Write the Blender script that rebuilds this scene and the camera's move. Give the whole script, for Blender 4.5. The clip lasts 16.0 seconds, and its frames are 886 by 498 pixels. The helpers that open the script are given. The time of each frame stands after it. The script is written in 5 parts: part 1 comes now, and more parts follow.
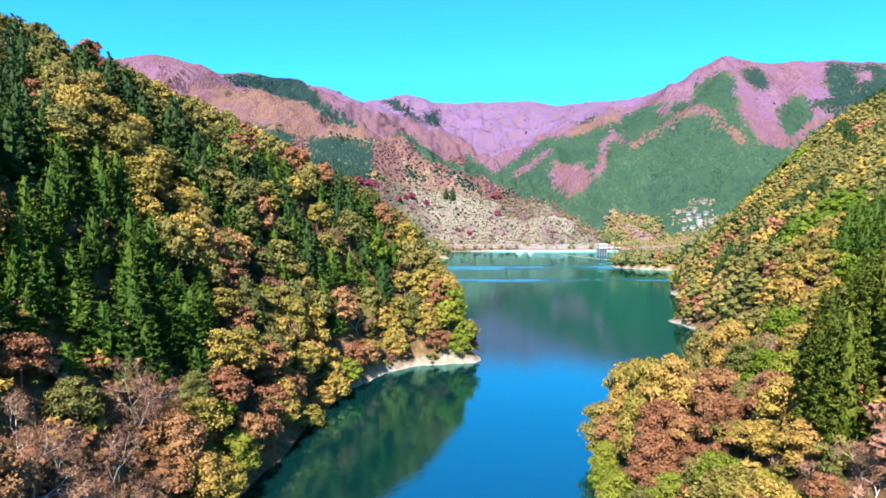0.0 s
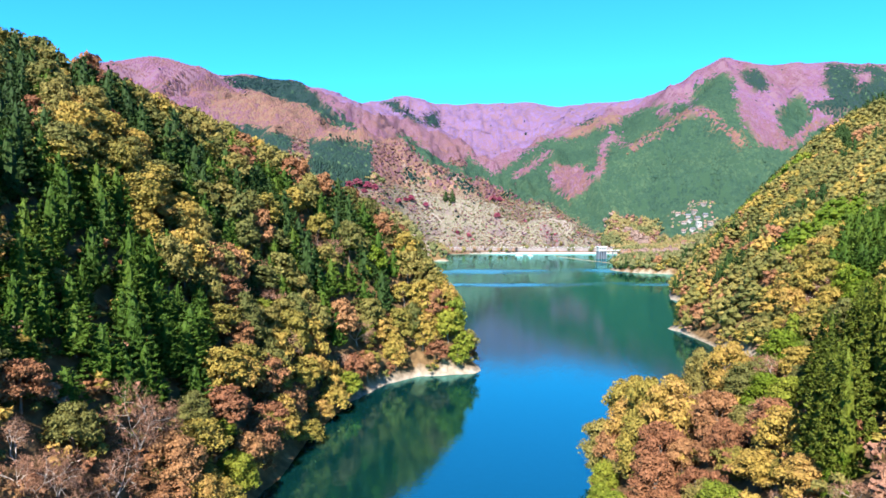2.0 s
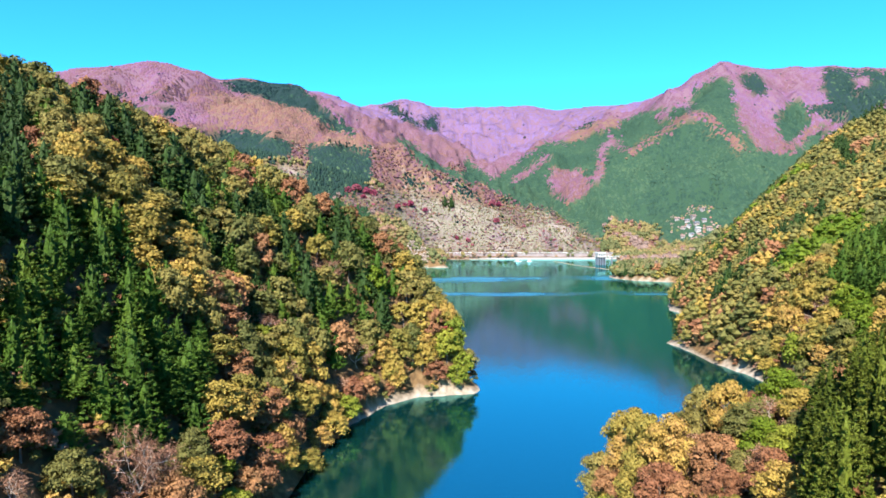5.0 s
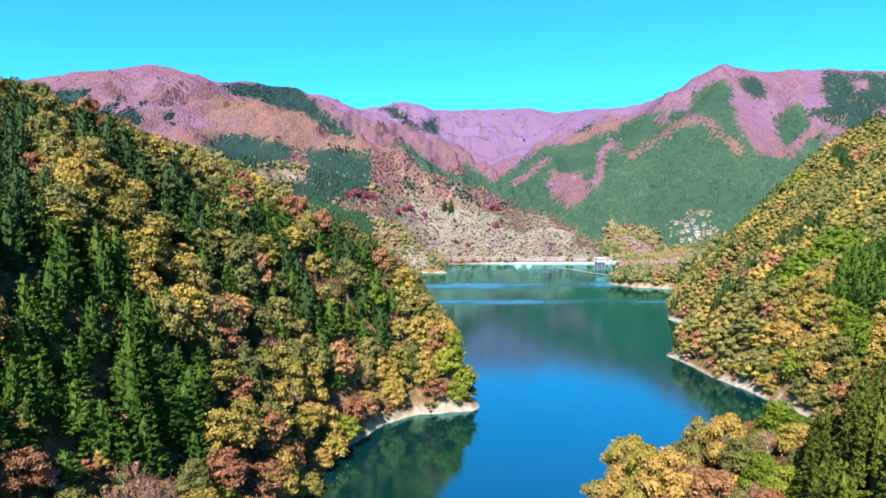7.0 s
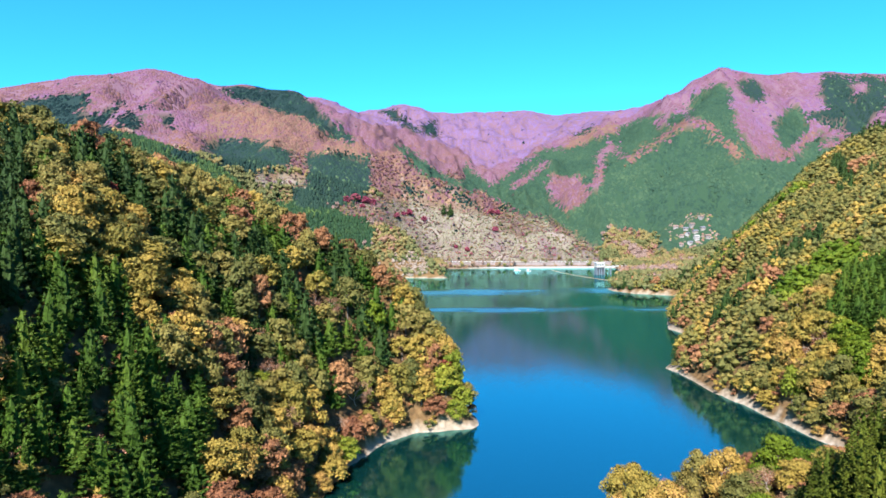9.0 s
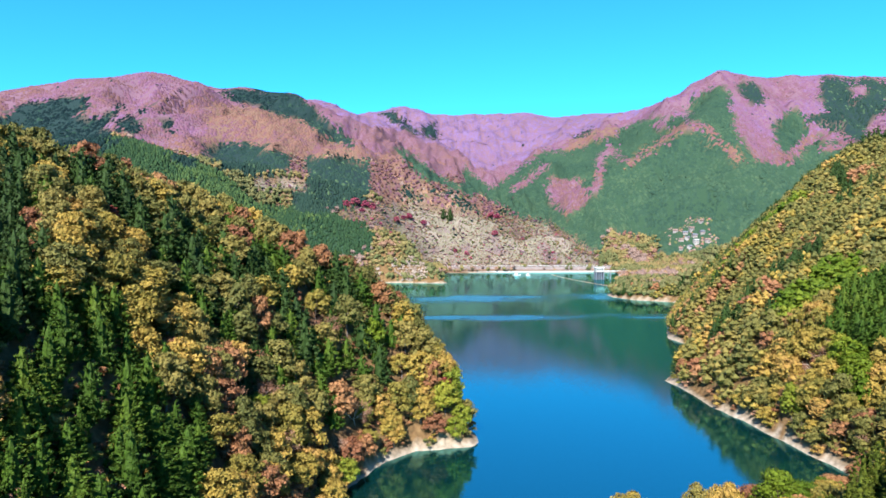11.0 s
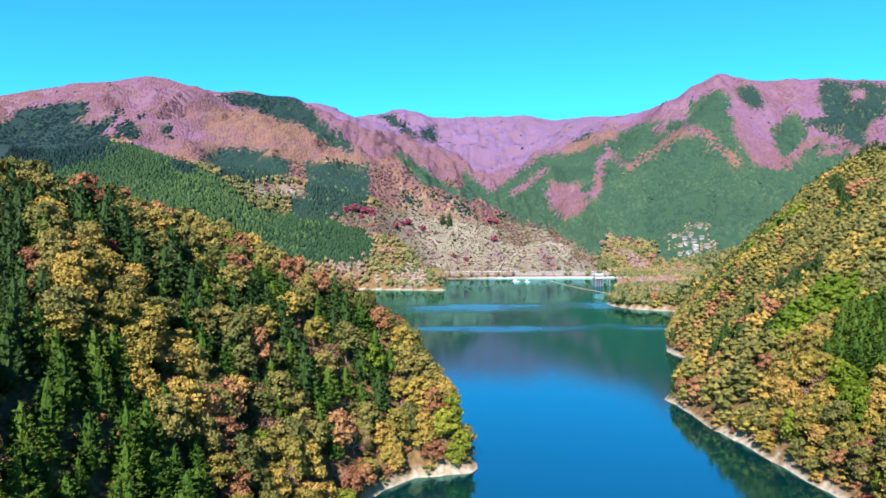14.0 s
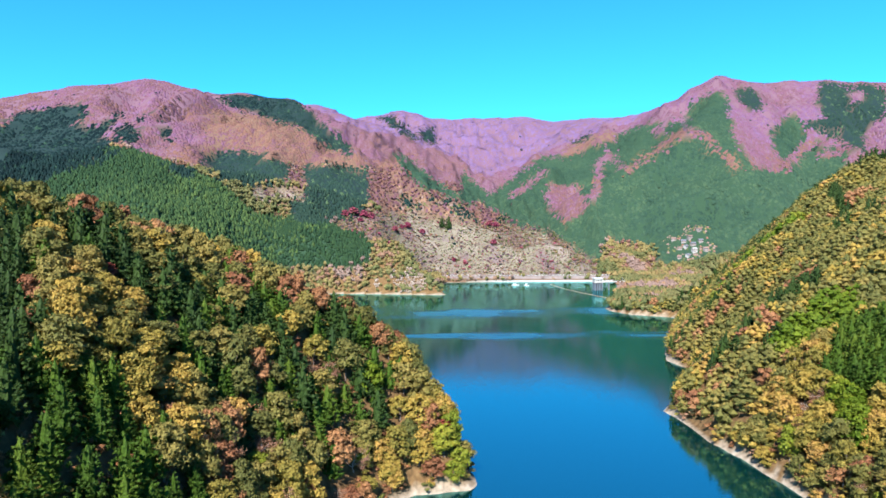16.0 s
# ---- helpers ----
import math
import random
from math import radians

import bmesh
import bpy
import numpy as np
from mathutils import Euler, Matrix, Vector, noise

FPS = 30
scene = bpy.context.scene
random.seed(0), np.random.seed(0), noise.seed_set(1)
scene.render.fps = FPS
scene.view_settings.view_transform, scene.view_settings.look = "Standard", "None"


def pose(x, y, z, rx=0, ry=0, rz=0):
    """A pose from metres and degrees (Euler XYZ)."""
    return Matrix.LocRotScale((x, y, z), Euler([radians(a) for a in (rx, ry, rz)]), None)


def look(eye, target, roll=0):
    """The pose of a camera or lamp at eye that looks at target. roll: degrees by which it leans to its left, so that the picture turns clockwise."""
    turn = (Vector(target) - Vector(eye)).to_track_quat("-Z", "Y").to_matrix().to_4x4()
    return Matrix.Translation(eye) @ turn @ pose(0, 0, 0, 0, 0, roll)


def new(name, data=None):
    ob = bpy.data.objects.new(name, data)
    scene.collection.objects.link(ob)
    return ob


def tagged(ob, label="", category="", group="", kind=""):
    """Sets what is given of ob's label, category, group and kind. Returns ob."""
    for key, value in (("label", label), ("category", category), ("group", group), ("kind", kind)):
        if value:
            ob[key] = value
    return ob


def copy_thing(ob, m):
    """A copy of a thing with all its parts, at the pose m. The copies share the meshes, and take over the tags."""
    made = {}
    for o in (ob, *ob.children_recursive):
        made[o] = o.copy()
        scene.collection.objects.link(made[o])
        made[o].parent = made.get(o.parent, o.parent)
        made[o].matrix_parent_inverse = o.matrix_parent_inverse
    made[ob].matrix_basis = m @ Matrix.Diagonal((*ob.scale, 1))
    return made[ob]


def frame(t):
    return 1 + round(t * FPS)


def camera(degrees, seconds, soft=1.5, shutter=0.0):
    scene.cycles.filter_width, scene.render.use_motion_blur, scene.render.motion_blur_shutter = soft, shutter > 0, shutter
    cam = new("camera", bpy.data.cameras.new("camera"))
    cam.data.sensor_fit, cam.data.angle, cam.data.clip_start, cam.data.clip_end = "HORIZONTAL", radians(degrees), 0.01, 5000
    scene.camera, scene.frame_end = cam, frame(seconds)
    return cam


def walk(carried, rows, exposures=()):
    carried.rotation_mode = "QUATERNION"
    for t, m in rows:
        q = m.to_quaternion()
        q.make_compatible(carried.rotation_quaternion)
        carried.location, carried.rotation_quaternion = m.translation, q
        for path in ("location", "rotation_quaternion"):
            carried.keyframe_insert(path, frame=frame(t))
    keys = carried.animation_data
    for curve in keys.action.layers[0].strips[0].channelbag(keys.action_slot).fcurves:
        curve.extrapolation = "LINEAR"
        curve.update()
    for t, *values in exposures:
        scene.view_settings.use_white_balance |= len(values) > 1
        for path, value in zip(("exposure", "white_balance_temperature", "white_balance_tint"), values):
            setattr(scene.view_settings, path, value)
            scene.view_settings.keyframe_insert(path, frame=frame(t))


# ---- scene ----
# camera: a drone that climbs straight up over a reservoir
cam = camera(70.5, 16.0, 1.7)
METRES, EYE, TILT, LEAN, TURN = 40.0, 46.0, -2.27, 0.0, 0.0
ROWS = [
    (0.0, 0.0, 0.0, 0.0, 0.0, 0.0, -0.0),
    (0.5, -0.0001, -0.0005, 0.021, 0.0, 0.01, 0.0),
    (1.0, 0.0, -0.0011, 0.0421, 0.0, 0.01, 0.01),
    (1.5, 0.0001, -0.0018, 0.0632, -0.02, 0.03, 0.02),
    (2.0, 0.0004, -0.0024, 0.0847, -0.03, 0.04, 0.02),
    (2.5, 0.0005, -0.0032, 0.1076, -0.04, 0.05, 0.03),
    (3.0, 0.0007, -0.0038, 0.1307, -0.05, 0.07, 0.02),
    (3.5, 0.0011, -0.0047, 0.1548, -0.05, 0.09, 0.04),
    (4.0, 0.001, -0.0055, 0.1804, -0.07, 0.13, 0.04),
    (6.5, 0.0021, -0.0111, 0.3349, -0.14, 0.31, 0.08),
    (7.0, 0.0027, -0.0122, 0.3684, -0.15, 0.34, 0.08),
    (7.5, 0.0031, -0.0135, 0.4025, -0.16, 0.38, 0.09),
    (8.0, 0.0034, -0.0144, 0.4369, -0.16, 0.41, 0.1),
    (8.5, 0.0041, -0.0152, 0.4714, -0.17, 0.44, 0.13),
    (9.0, 0.0047, -0.0163, 0.5065, -0.19, 0.46, 0.14),
    (11.5, 0.0056, -0.0189, 0.6828, -0.24, 0.55, 0.14),
    (12.0, 0.006, -0.0198, 0.7179, -0.26, 0.56, 0.15),
    (12.5, 0.0061, -0.0206, 0.7532, -0.26, 0.58, 0.15),
    (13.0, 0.0064, -0.0209, 0.7884, -0.28, 0.59, 0.15),
    (13.5, 0.0066, -0.0215, 0.8234, -0.28, 0.6, 0.16),
    (14.0, 0.007, -0.0222, 0.8584, -0.29, 0.62, 0.16),
    (14.5, 0.0068, -0.023, 0.8936, -0.31, 0.62, 0.17),
    (15.0, 0.0076, -0.0239, 0.9293, -0.32, 0.62, 0.18),
    (15.5, 0.0076, -0.0247, 0.9643, -0.33, 0.64, 0.19),
    (16.0, 0.0087, -0.0255, 0.9996, -0.35, 0.64, 0.19),
]
walk(cam, [(t, pose(0, 0, EYE, TILT, LEAN, TURN) @ pose(METRES * x, METRES * y, METRES * z, 90 + pitch, roll, yaw)) for t, x, y, z, yaw, pitch, roll in ROWS],
     [(0, 2.12), (8, 1.98), (16, 1.85)])

# ---- world, sun ----
SUN_FROM = Vector((-0.19, -0.74, 0.64)).normalized()
world = bpy.data.worlds.new("sky")
scene.world = world
world.use_nodes = True
wn, wl = world.node_tree.nodes, world.node_tree.links
sky = wn.new("ShaderNodeTexSky")
sky.sky_type = "NISHITA"
sky.sun_disc = False
sky.sun_elevation = math.asin(SUN_FROM.z)
sky.sun_rotation = math.atan2(SUN_FROM.x, SUN_FROM.y)
sky.air_density, sky.dust_density, sky.ozone_density = 1.0, 0.3, 2.0
grade = wn.new("ShaderNodeMix")
grade.data_type, grade.blend_type = "RGBA", "MULTIPLY"
grade.inputs["Factor"].default_value = 1.0
grade.inputs["B"].default_value = (0.17, 1.06, 1.75, 1)
background = wn["Background"]
background.inputs["Strength"].default_value = 0.052
wl.new(sky.outputs[0], grade.inputs["A"])
wl.new(grade.outputs["Result"], background.inputs["Color"])

lamp = bpy.data.lights.new("sun", "SUN")
lamp.energy, lamp.angle, lamp.color = 5.0, radians(0.5), (1.0, 0.95, 0.91)
sun = new("sun", lamp)
sun.matrix_world = look(SUN_FROM * 400, (0, 0, 0))


# ---- materials ----
def material(name):
    m = bpy.data.materials.new(name)
    m.use_nodes = True
    nodes, links = m.node_tree.nodes, m.node_tree.links
    return m, nodes, links, nodes["Principled BSDF"]


def ramp(nodes, stops):
    r = nodes.new("ShaderNodeValToRGB")
    e = r.color_ramp.elements
    while len(e) < len(stops):
        e.new(0.5)
    for one, (place, colour) in zip(e, stops):
        one.position, one.color = place, (*colour, 1)
    return r


def texture(nodes, links, kind, scale, detail=4.0, source=None):
    t = nodes.new(kind)
    t.inputs["Scale"].default_value = scale
    if "Detail" in t.inputs:
        t.inputs["Detail"].default_value = detail
    if source is None:
        source = nodes.new("ShaderNodeNewGeometry").outputs["Position"]
    links.new(source, t.inputs["Vector"])
    return t


def arithmetic(nodes, links, kind, a, b):
    n = nodes.new("ShaderNodeMath")
    n.operation = kind
    for socket, value in zip(n.inputs, (a, b)):
        if isinstance(value, (int, float)):
            socket.default_value = value
        else:
            links.new(value, socket)
    return n.outputs[0]


def blend(nodes, links, factor, a, b, kind="MIX"):
    n = nodes.new("ShaderNodeMix")
    n.data_type, n.blend_type = "RGBA", kind
    for socket, value in ((n.inputs["Factor"], factor), (n.inputs["A"], a), (n.inputs["B"], b)):
        if isinstance(value, (int, float)):
            socket.default_value = value
        elif isinstance(value, tuple):
            socket.default_value = (*value, 1)
        else:
            links.new(value, socket)
    return n.outputs["Result"]


def foliage(name, stops, through_light=0.18, leaf=0.14, grain=3.2, gap_depth=1.15, far=False):
    """Leaves: the tree's own tint along the ramp, each leaf spray a little off it, leaf-sized relief with shade between
    the leaves put into the colour, some light passing through.
    """
    m, nodes, links, skin = material(name)
    tint = nodes.new("ShaderNodeAttribute")
    tint.attribute_name = "tint"
    whole = tint.outputs["Fac"]
    if not far:
        whole = arithmetic(nodes, links, "FRACT", arithmetic(nodes, links, "ADD", whole, nodes.new("ShaderNodeObjectInfo").outputs["Random"]), 0)
        whole = arithmetic(nodes, links, "ADD", arithmetic(nodes, links, "MULTIPLY", whole, 0.62), 0.19)
    geometry = nodes.new("ShaderNodeNewGeometry")
    patch = texture(nodes, links, "ShaderNodeTexNoise", 0.06 if far else 0.35, 3.0, geometry.outputs["Position"])
    fine = texture(nodes, links, "ShaderNodeTexNoise", grain, 3.0, geometry.outputs["Position"])
    shift = arithmetic(nodes, links, "MULTIPLY", arithmetic(nodes, links, "SUBTRACT", geometry.outputs["Random Per Island"], 0.5), leaf)
    shift = arithmetic(nodes, links, "ADD", shift, arithmetic(nodes, links, "MULTIPLY", arithmetic(nodes, links, "SUBTRACT", patch.outputs["Fac"], 0.5), 0.5))
    place = arithmetic(nodes, links, "ADD", whole, shift)
    tone = ramp(nodes, stops)
    links.new(place, tone.inputs[0])
    # hollows of the leaf noise darker, tips lighter: shade between leaves as colour
    gap_shade = ramp(nodes, [(0.30, (1 - 0.55 * gap_depth,) * 3), (0.52, (1.0, 1.0, 1.0)), (0.72, (1 + 0.25 * gap_depth,) * 3)])
    links.new(fine.outputs["Fac"], gap_shade.inputs[0])
    colour = blend(nodes, links, 1.0, tone.outputs[0], gap_shade.outputs[0], "MULTIPLY")
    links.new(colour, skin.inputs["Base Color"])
    skin.inputs["Roughness"].default_value = 0.65
    skin.inputs["Specular IOR Level"].default_value = 0.02 if grain < 1 else 0.10
    bump = nodes.new("ShaderNodeBump")
    bump.inputs["Strength"].default_value = 0.9 * gap_depth
    bump.inputs["Distance"].default_value = 0.5 / grain
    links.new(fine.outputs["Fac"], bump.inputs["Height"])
    links.new(bump.outputs[0], skin.inputs["Normal"])
    if through_light:
        thin = nodes.new("ShaderNodeBsdfTranslucent")
        links.new(colour, thin.inputs["Color"])
        mix = nodes.new("ShaderNodeMixShader")
        mix.inputs[0].default_value = through_light
        links.new(skin.outputs[0], mix.inputs[1])
        links.new(thin.outputs[0], mix.inputs[2])
        links.new(mix.outputs[0], nodes["Material Output"].inputs["Surface"])
    return m


def plain(name, colour, rough=0.7, grain=3.0, amount=0.25, metal=0.0):
    """A surface of one colour with grain and stains at two scales."""
    m, nodes, links, skin = material(name)
    fine = texture(nodes, links, "ShaderNodeTexNoise", grain, 6.0)
    coarse = texture(nodes, links, "ShaderNodeTexNoise", grain * 0.12, 3.0)
    both = arithmetic(nodes, links, "ADD", fine.outputs["Fac"], coarse.outputs["Fac"])
    dark = tuple(c * (1 - amount) for c in colour)
    light = tuple(min(1, c * (1 + amount)) for c in colour)
    r = ramp(nodes, [(0.3, dark), (0.7, light)])
    links.new(arithmetic(nodes, links, "MULTIPLY", both, 0.5), r.inputs[0])
    links.new(r.outputs[0], skin.inputs["Base Color"])
    skin.inputs["Roughness"].default_value = rough
    skin.inputs["Metallic"].default_value = metal
    bump = nodes.new("ShaderNodeBump")
    bump.inputs["Strength"].default_value = 0.3
    bump.inputs["Distance"].default_value = 0.05
    links.new(fine.outputs["Fac"], bump.inputs["Height"])
    links.new(bump.outputs[0], skin.inputs["Normal"])
    return m


GOLD = foliage("leaves_gold", [(0.0, (0.0810, 0.0790, 0.0184)), (0.35, (0.1685, 0.1331, 0.0270)), (0.65, (0.2538, 0.1706, 0.0356)), (1.0, (0.2808, 0.1456, 0.0518))])
OLIVE = foliage("leaves_olive", [(0.0, (0.0528, 0.0624, 0.0176)), (0.5, (0.1078, 0.0998, 0.0264)), (1.0, (0.1980, 0.1477, 0.0396))])
RUSSET = foliage("leaves_russet", [(0.0, (0.1351, 0.0525, 0.0289)), (0.5, (0.1997, 0.0905, 0.0416)), (1.0, (0.2647, 0.1400, 0.0579))])
LIME = foliage("leaves_lime", [(0.0, (0.0696, 0.0989, 0.0095)), (0.5, (0.1286, 0.1427, 0.0157)), (1.0, (0.2144, 0.1867, 0.0262))])
RED = foliage("leaves_red", [(0.0, (0.1267, 0.0222, 0.0190)), (1.0, (0.2028, 0.0507, 0.0317))])
CRIMSON = foliage("leaves_crimson", [(0.0, (0.1452, 0.0213, 0.0462)), (0.5, (0.1984, 0.0349, 0.0683)), (1.0, (0.2226, 0.0678, 0.0770))])
CEDAR = foliage("needles_cedar", [(0.0, (0.0172, 0.0394, 0.0046)), (0.5, (0.0327, 0.0643, 0.0064)), (1.0, (0.0614, 0.0892, 0.0091))], 0.15)
OLD_CEDAR = foliage("needles_old_cedar", [(0.0, (0.0308, 0.0458, 0.0052)), (0.5, (0.0514, 0.0677, 0.0068)), (1.0, (0.0822, 0.0918, 0.0102))], 0.1)
BRIGHT_CEDAR = foliage("needles_bright", [(0.0, (0.0345, 0.0632, 0.0035)), (0.5, (0.0543, 0.0857, 0.0053)), (1.0, (0.0838, 0.1083, 0.0071))], 0.12)
DARK_CEDAR = foliage("needles_dark", [(0.0, (0.0105, 0.0247, 0.0062)), (1.0, (0.0259, 0.0495, 0.0093))], 0.1)
TWIG = foliage("twigs_bare", [(0.0, (0.1433, 0.0672, 0.0418)), (0.5, (0.2016, 0.1031, 0.0628)), (1.0, (0.2687, 0.1526, 0.0943))], 0.0)
REED = foliage("dry_reed", [(0.0, (0.1901, 0.1425, 0.1109)), (1.0, (0.2851, 0.2218, 0.1901))], 0.0, 0.4, 1.5)
# autumn mauve to tan, with blue distance haze put into the colours
HAZED_BROAD = foliage("far_autumn_woods_hazed", [(0.0, (0.1022, 0.0670, 0.1361)), (0.28, (0.1000, 0.0478, 0.0772)), (0.55, (0.0868, 0.0442, 0.0508)), (0.78, (0.1054, 0.0552, 0.0413)), (1.0, (0.1131, 0.0684, 0.0492))], 0.0, 0.0, 0.3, 0.4, True)
# conifer green made bluer: distance haze is mixed into the colour
HAZED_GREEN = foliage("far_conifer_green_hazed", [(0.0, (0.0094, 0.0240, 0.0185)), (0.5, (0.0204, 0.0430, 0.0269)), (1.0, (0.0429, 0.0700, 0.0347))], 0.0, 0.0, 0.3, 0.4, True)
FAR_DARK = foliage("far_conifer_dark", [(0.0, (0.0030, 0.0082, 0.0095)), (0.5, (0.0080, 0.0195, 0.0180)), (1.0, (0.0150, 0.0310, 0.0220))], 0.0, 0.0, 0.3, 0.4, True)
# far copies of gold, russet and olive leaves, haze added as extra blue
HAZED_GOLD = foliage("far_broadleaf_gold_hazed", [(0.0, (0.0978, 0.0887, 0.0349)), (0.5, (0.1430, 0.1109, 0.0436)), (1.0, (0.1655, 0.1148, 0.0523))], 0.0, 0.2, 0.8, 0.6)
HAZED_RUSSET = foliage("far_broadleaf_russet_hazed", [(0.0, (0.1204, 0.0551, 0.0480)), (0.5, (0.1560, 0.0854, 0.0574)), (1.0, (0.1783, 0.1186, 0.0722))], 0.0, 0.2, 0.8, 0.6)
HAZED_OLIVE = foliage("far_broadleaf_olive_hazed", [(0.0, (0.0510, 0.0615, 0.0251)), (0.5, (0.0765, 0.0812, 0.0319)), (1.0, (0.1093, 0.0975, 0.0419))], 0.0, 0.2, 0.8, 0.6)
FAR_TWIG = foliage("far_bare_woods", [(0.0, (0.1230, 0.0820, 0.0713)), (1.0, (0.1846, 0.1295, 0.1049))], 0.0, 0.2, 0.8, 0.6)
# plantation green, its blue raised to stand in for haze
SPUR_HAZED_GREEN = foliage("plantation_green_hazed", [(0.0, (0.0093, 0.0246, 0.0145)), (0.5, (0.0187, 0.0396, 0.0170)), (1.0, (0.0525, 0.0828, 0.0255))], 0.0, 0.3, 0.8)
BARK = plain("bark", (0.1077, 0.0824, 0.0634), 0.9, 4.0, 0.4)
WALL_STONE = plain("retaining_wall_concrete", (0.150, 0.118, 0.112), 0.95, 0.9, 0.3)
PALE_BARK = plain("bark_pale", (0.2927, 0.2439, 0.2021), 0.9, 4.0, 0.3)
CONCRETE = plain("concrete", (0.2281, 0.2224, 0.2110), 0.85, 1.0, 0.15)
ASPHALT = plain("asphalt", (0.0570, 0.0570, 0.0570), 0.9, 2.0, 0.2)
WHITE = plain("white_paint", (0.4309, 0.4309, 0.4300), 0.5, 1.0, 0.08)
STEEL = plain("painted_steel", (0.1014, 0.1140, 0.1394), 0.45, 2.0, 0.2, 0.2)
TILE = plain("roof_tile_grey", (0.0950, 0.0982, 0.1140), 0.6, 2.0, 0.25)
RUST = plain("roof_rust", (0.1400, 0.0900, 0.0740), 0.7, 2.0, 0.25)
PLASTER = plain("house_plaster", (0.1551, 0.1414, 0.1313), 0.8, 1.5, 0.15)
GLASS = plain("window_glass_dark", (0.0317, 0.0380, 0.0444), 0.1, 1.0, 0.1)
ORANGE_PLASTIC = plain("boom_float_orange", (0.2357, 0.1520, 0.0988), 0.5, 2.0, 0.2)


def ground_material():
    """Leaf litter, dry grass, bare banks and far woodland floor, by the land's own cover."""
    m, nodes, links, skin = material("ground_cover")
    geometry = nodes.new("ShaderNodeNewGeometry")
    place = geometry.outputs["Position"]
    coarse = texture(nodes, links, "ShaderNodeTexNoise", 0.025, 6.0, place)
    fine = texture(nodes, links, "ShaderNodeTexNoise", 0.5, 6.0, place)
    litter = ramp(nodes, [(0.3, (0.0539, 0.0317, 0.0139)), (0.55, (0.1014, 0.0602, 0.0266)), (0.75, (0.1521, 0.0919, 0.0444))])
    links.new(fine.outputs["Fac"], litter.inputs[0])
    grass = ramp(nodes, [(0.36, (0.0680, 0.0450, 0.0520)), (0.44, (0.1180, 0.0830, 0.0880)), (0.50, (0.0960, 0.0980, 0.0560)), (0.56, (0.1440, 0.1230, 0.0960)), (0.64, (0.1700, 0.1330, 0.1290))])
    links.new(arithmetic(nodes, links, "MULTIPLY", arithmetic(nodes, links, "ADD", coarse.outputs["Fac"], fine.outputs["Fac"]), 0.5), grass.inputs[0])
    # floor under the far broadleaf, with the same haze blue in its colour
    mauve = ramp(nodes, [(0.3, (0.0915, 0.0502, 0.0651)), (0.7, (0.1162, 0.0651, 0.0880))])
    links.new(fine.outputs["Fac"], mauve.inputs[0])
    orange = ramp(nodes, [(0.3, (0.0862, 0.0510, 0.0370)), (0.7, (0.1144, 0.0704, 0.0493))])
    links.new(fine.outputs["Fac"], orange.inputs[0])
    # floor under far conifers, tinted blue like them for haze
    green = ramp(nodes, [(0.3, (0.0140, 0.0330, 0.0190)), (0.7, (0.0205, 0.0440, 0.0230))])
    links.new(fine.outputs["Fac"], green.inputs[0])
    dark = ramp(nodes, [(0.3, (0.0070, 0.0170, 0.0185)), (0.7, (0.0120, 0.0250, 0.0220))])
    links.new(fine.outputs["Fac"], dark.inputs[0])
    bank = ramp(nodes, [(0.3, (0.1300, 0.1040, 0.0760)), (0.5, (0.2100, 0.1740, 0.1340)), (0.7, (0.2700, 0.2300, 0.1850))])
    links.new(fine.outputs["Fac"], bank.inputs[0])
    colour = litter.outputs[0]
    for name, other in (("grass", grass.outputs[0]), ("mauve", mauve.outputs[0]), ("orange", orange.outputs[0]), ("green", green.outputs[0]), ("dark", dark.outputs[0]), ("bank", bank.outputs[0])):
        cover = nodes.new("ShaderNodeAttribute")
        cover.attribute_name = name
        colour = blend(nodes, links, cover.outputs["Fac"], colour, other)
    links.new(colour, skin.inputs["Base Color"])
    skin.inputs["Roughness"].default_value = 0.95
    skin.inputs["Specular IOR Level"].default_value = 0.1
    bump = nodes.new("ShaderNodeBump")
    bump.inputs["Strength"].default_value = 0.6
    bump.inputs["Distance"].default_value = 0.6
    links.new(fine.outputs["Fac"], bump.inputs["Height"])
    links.new(bump.outputs[0], skin.inputs["Normal"])
    return m


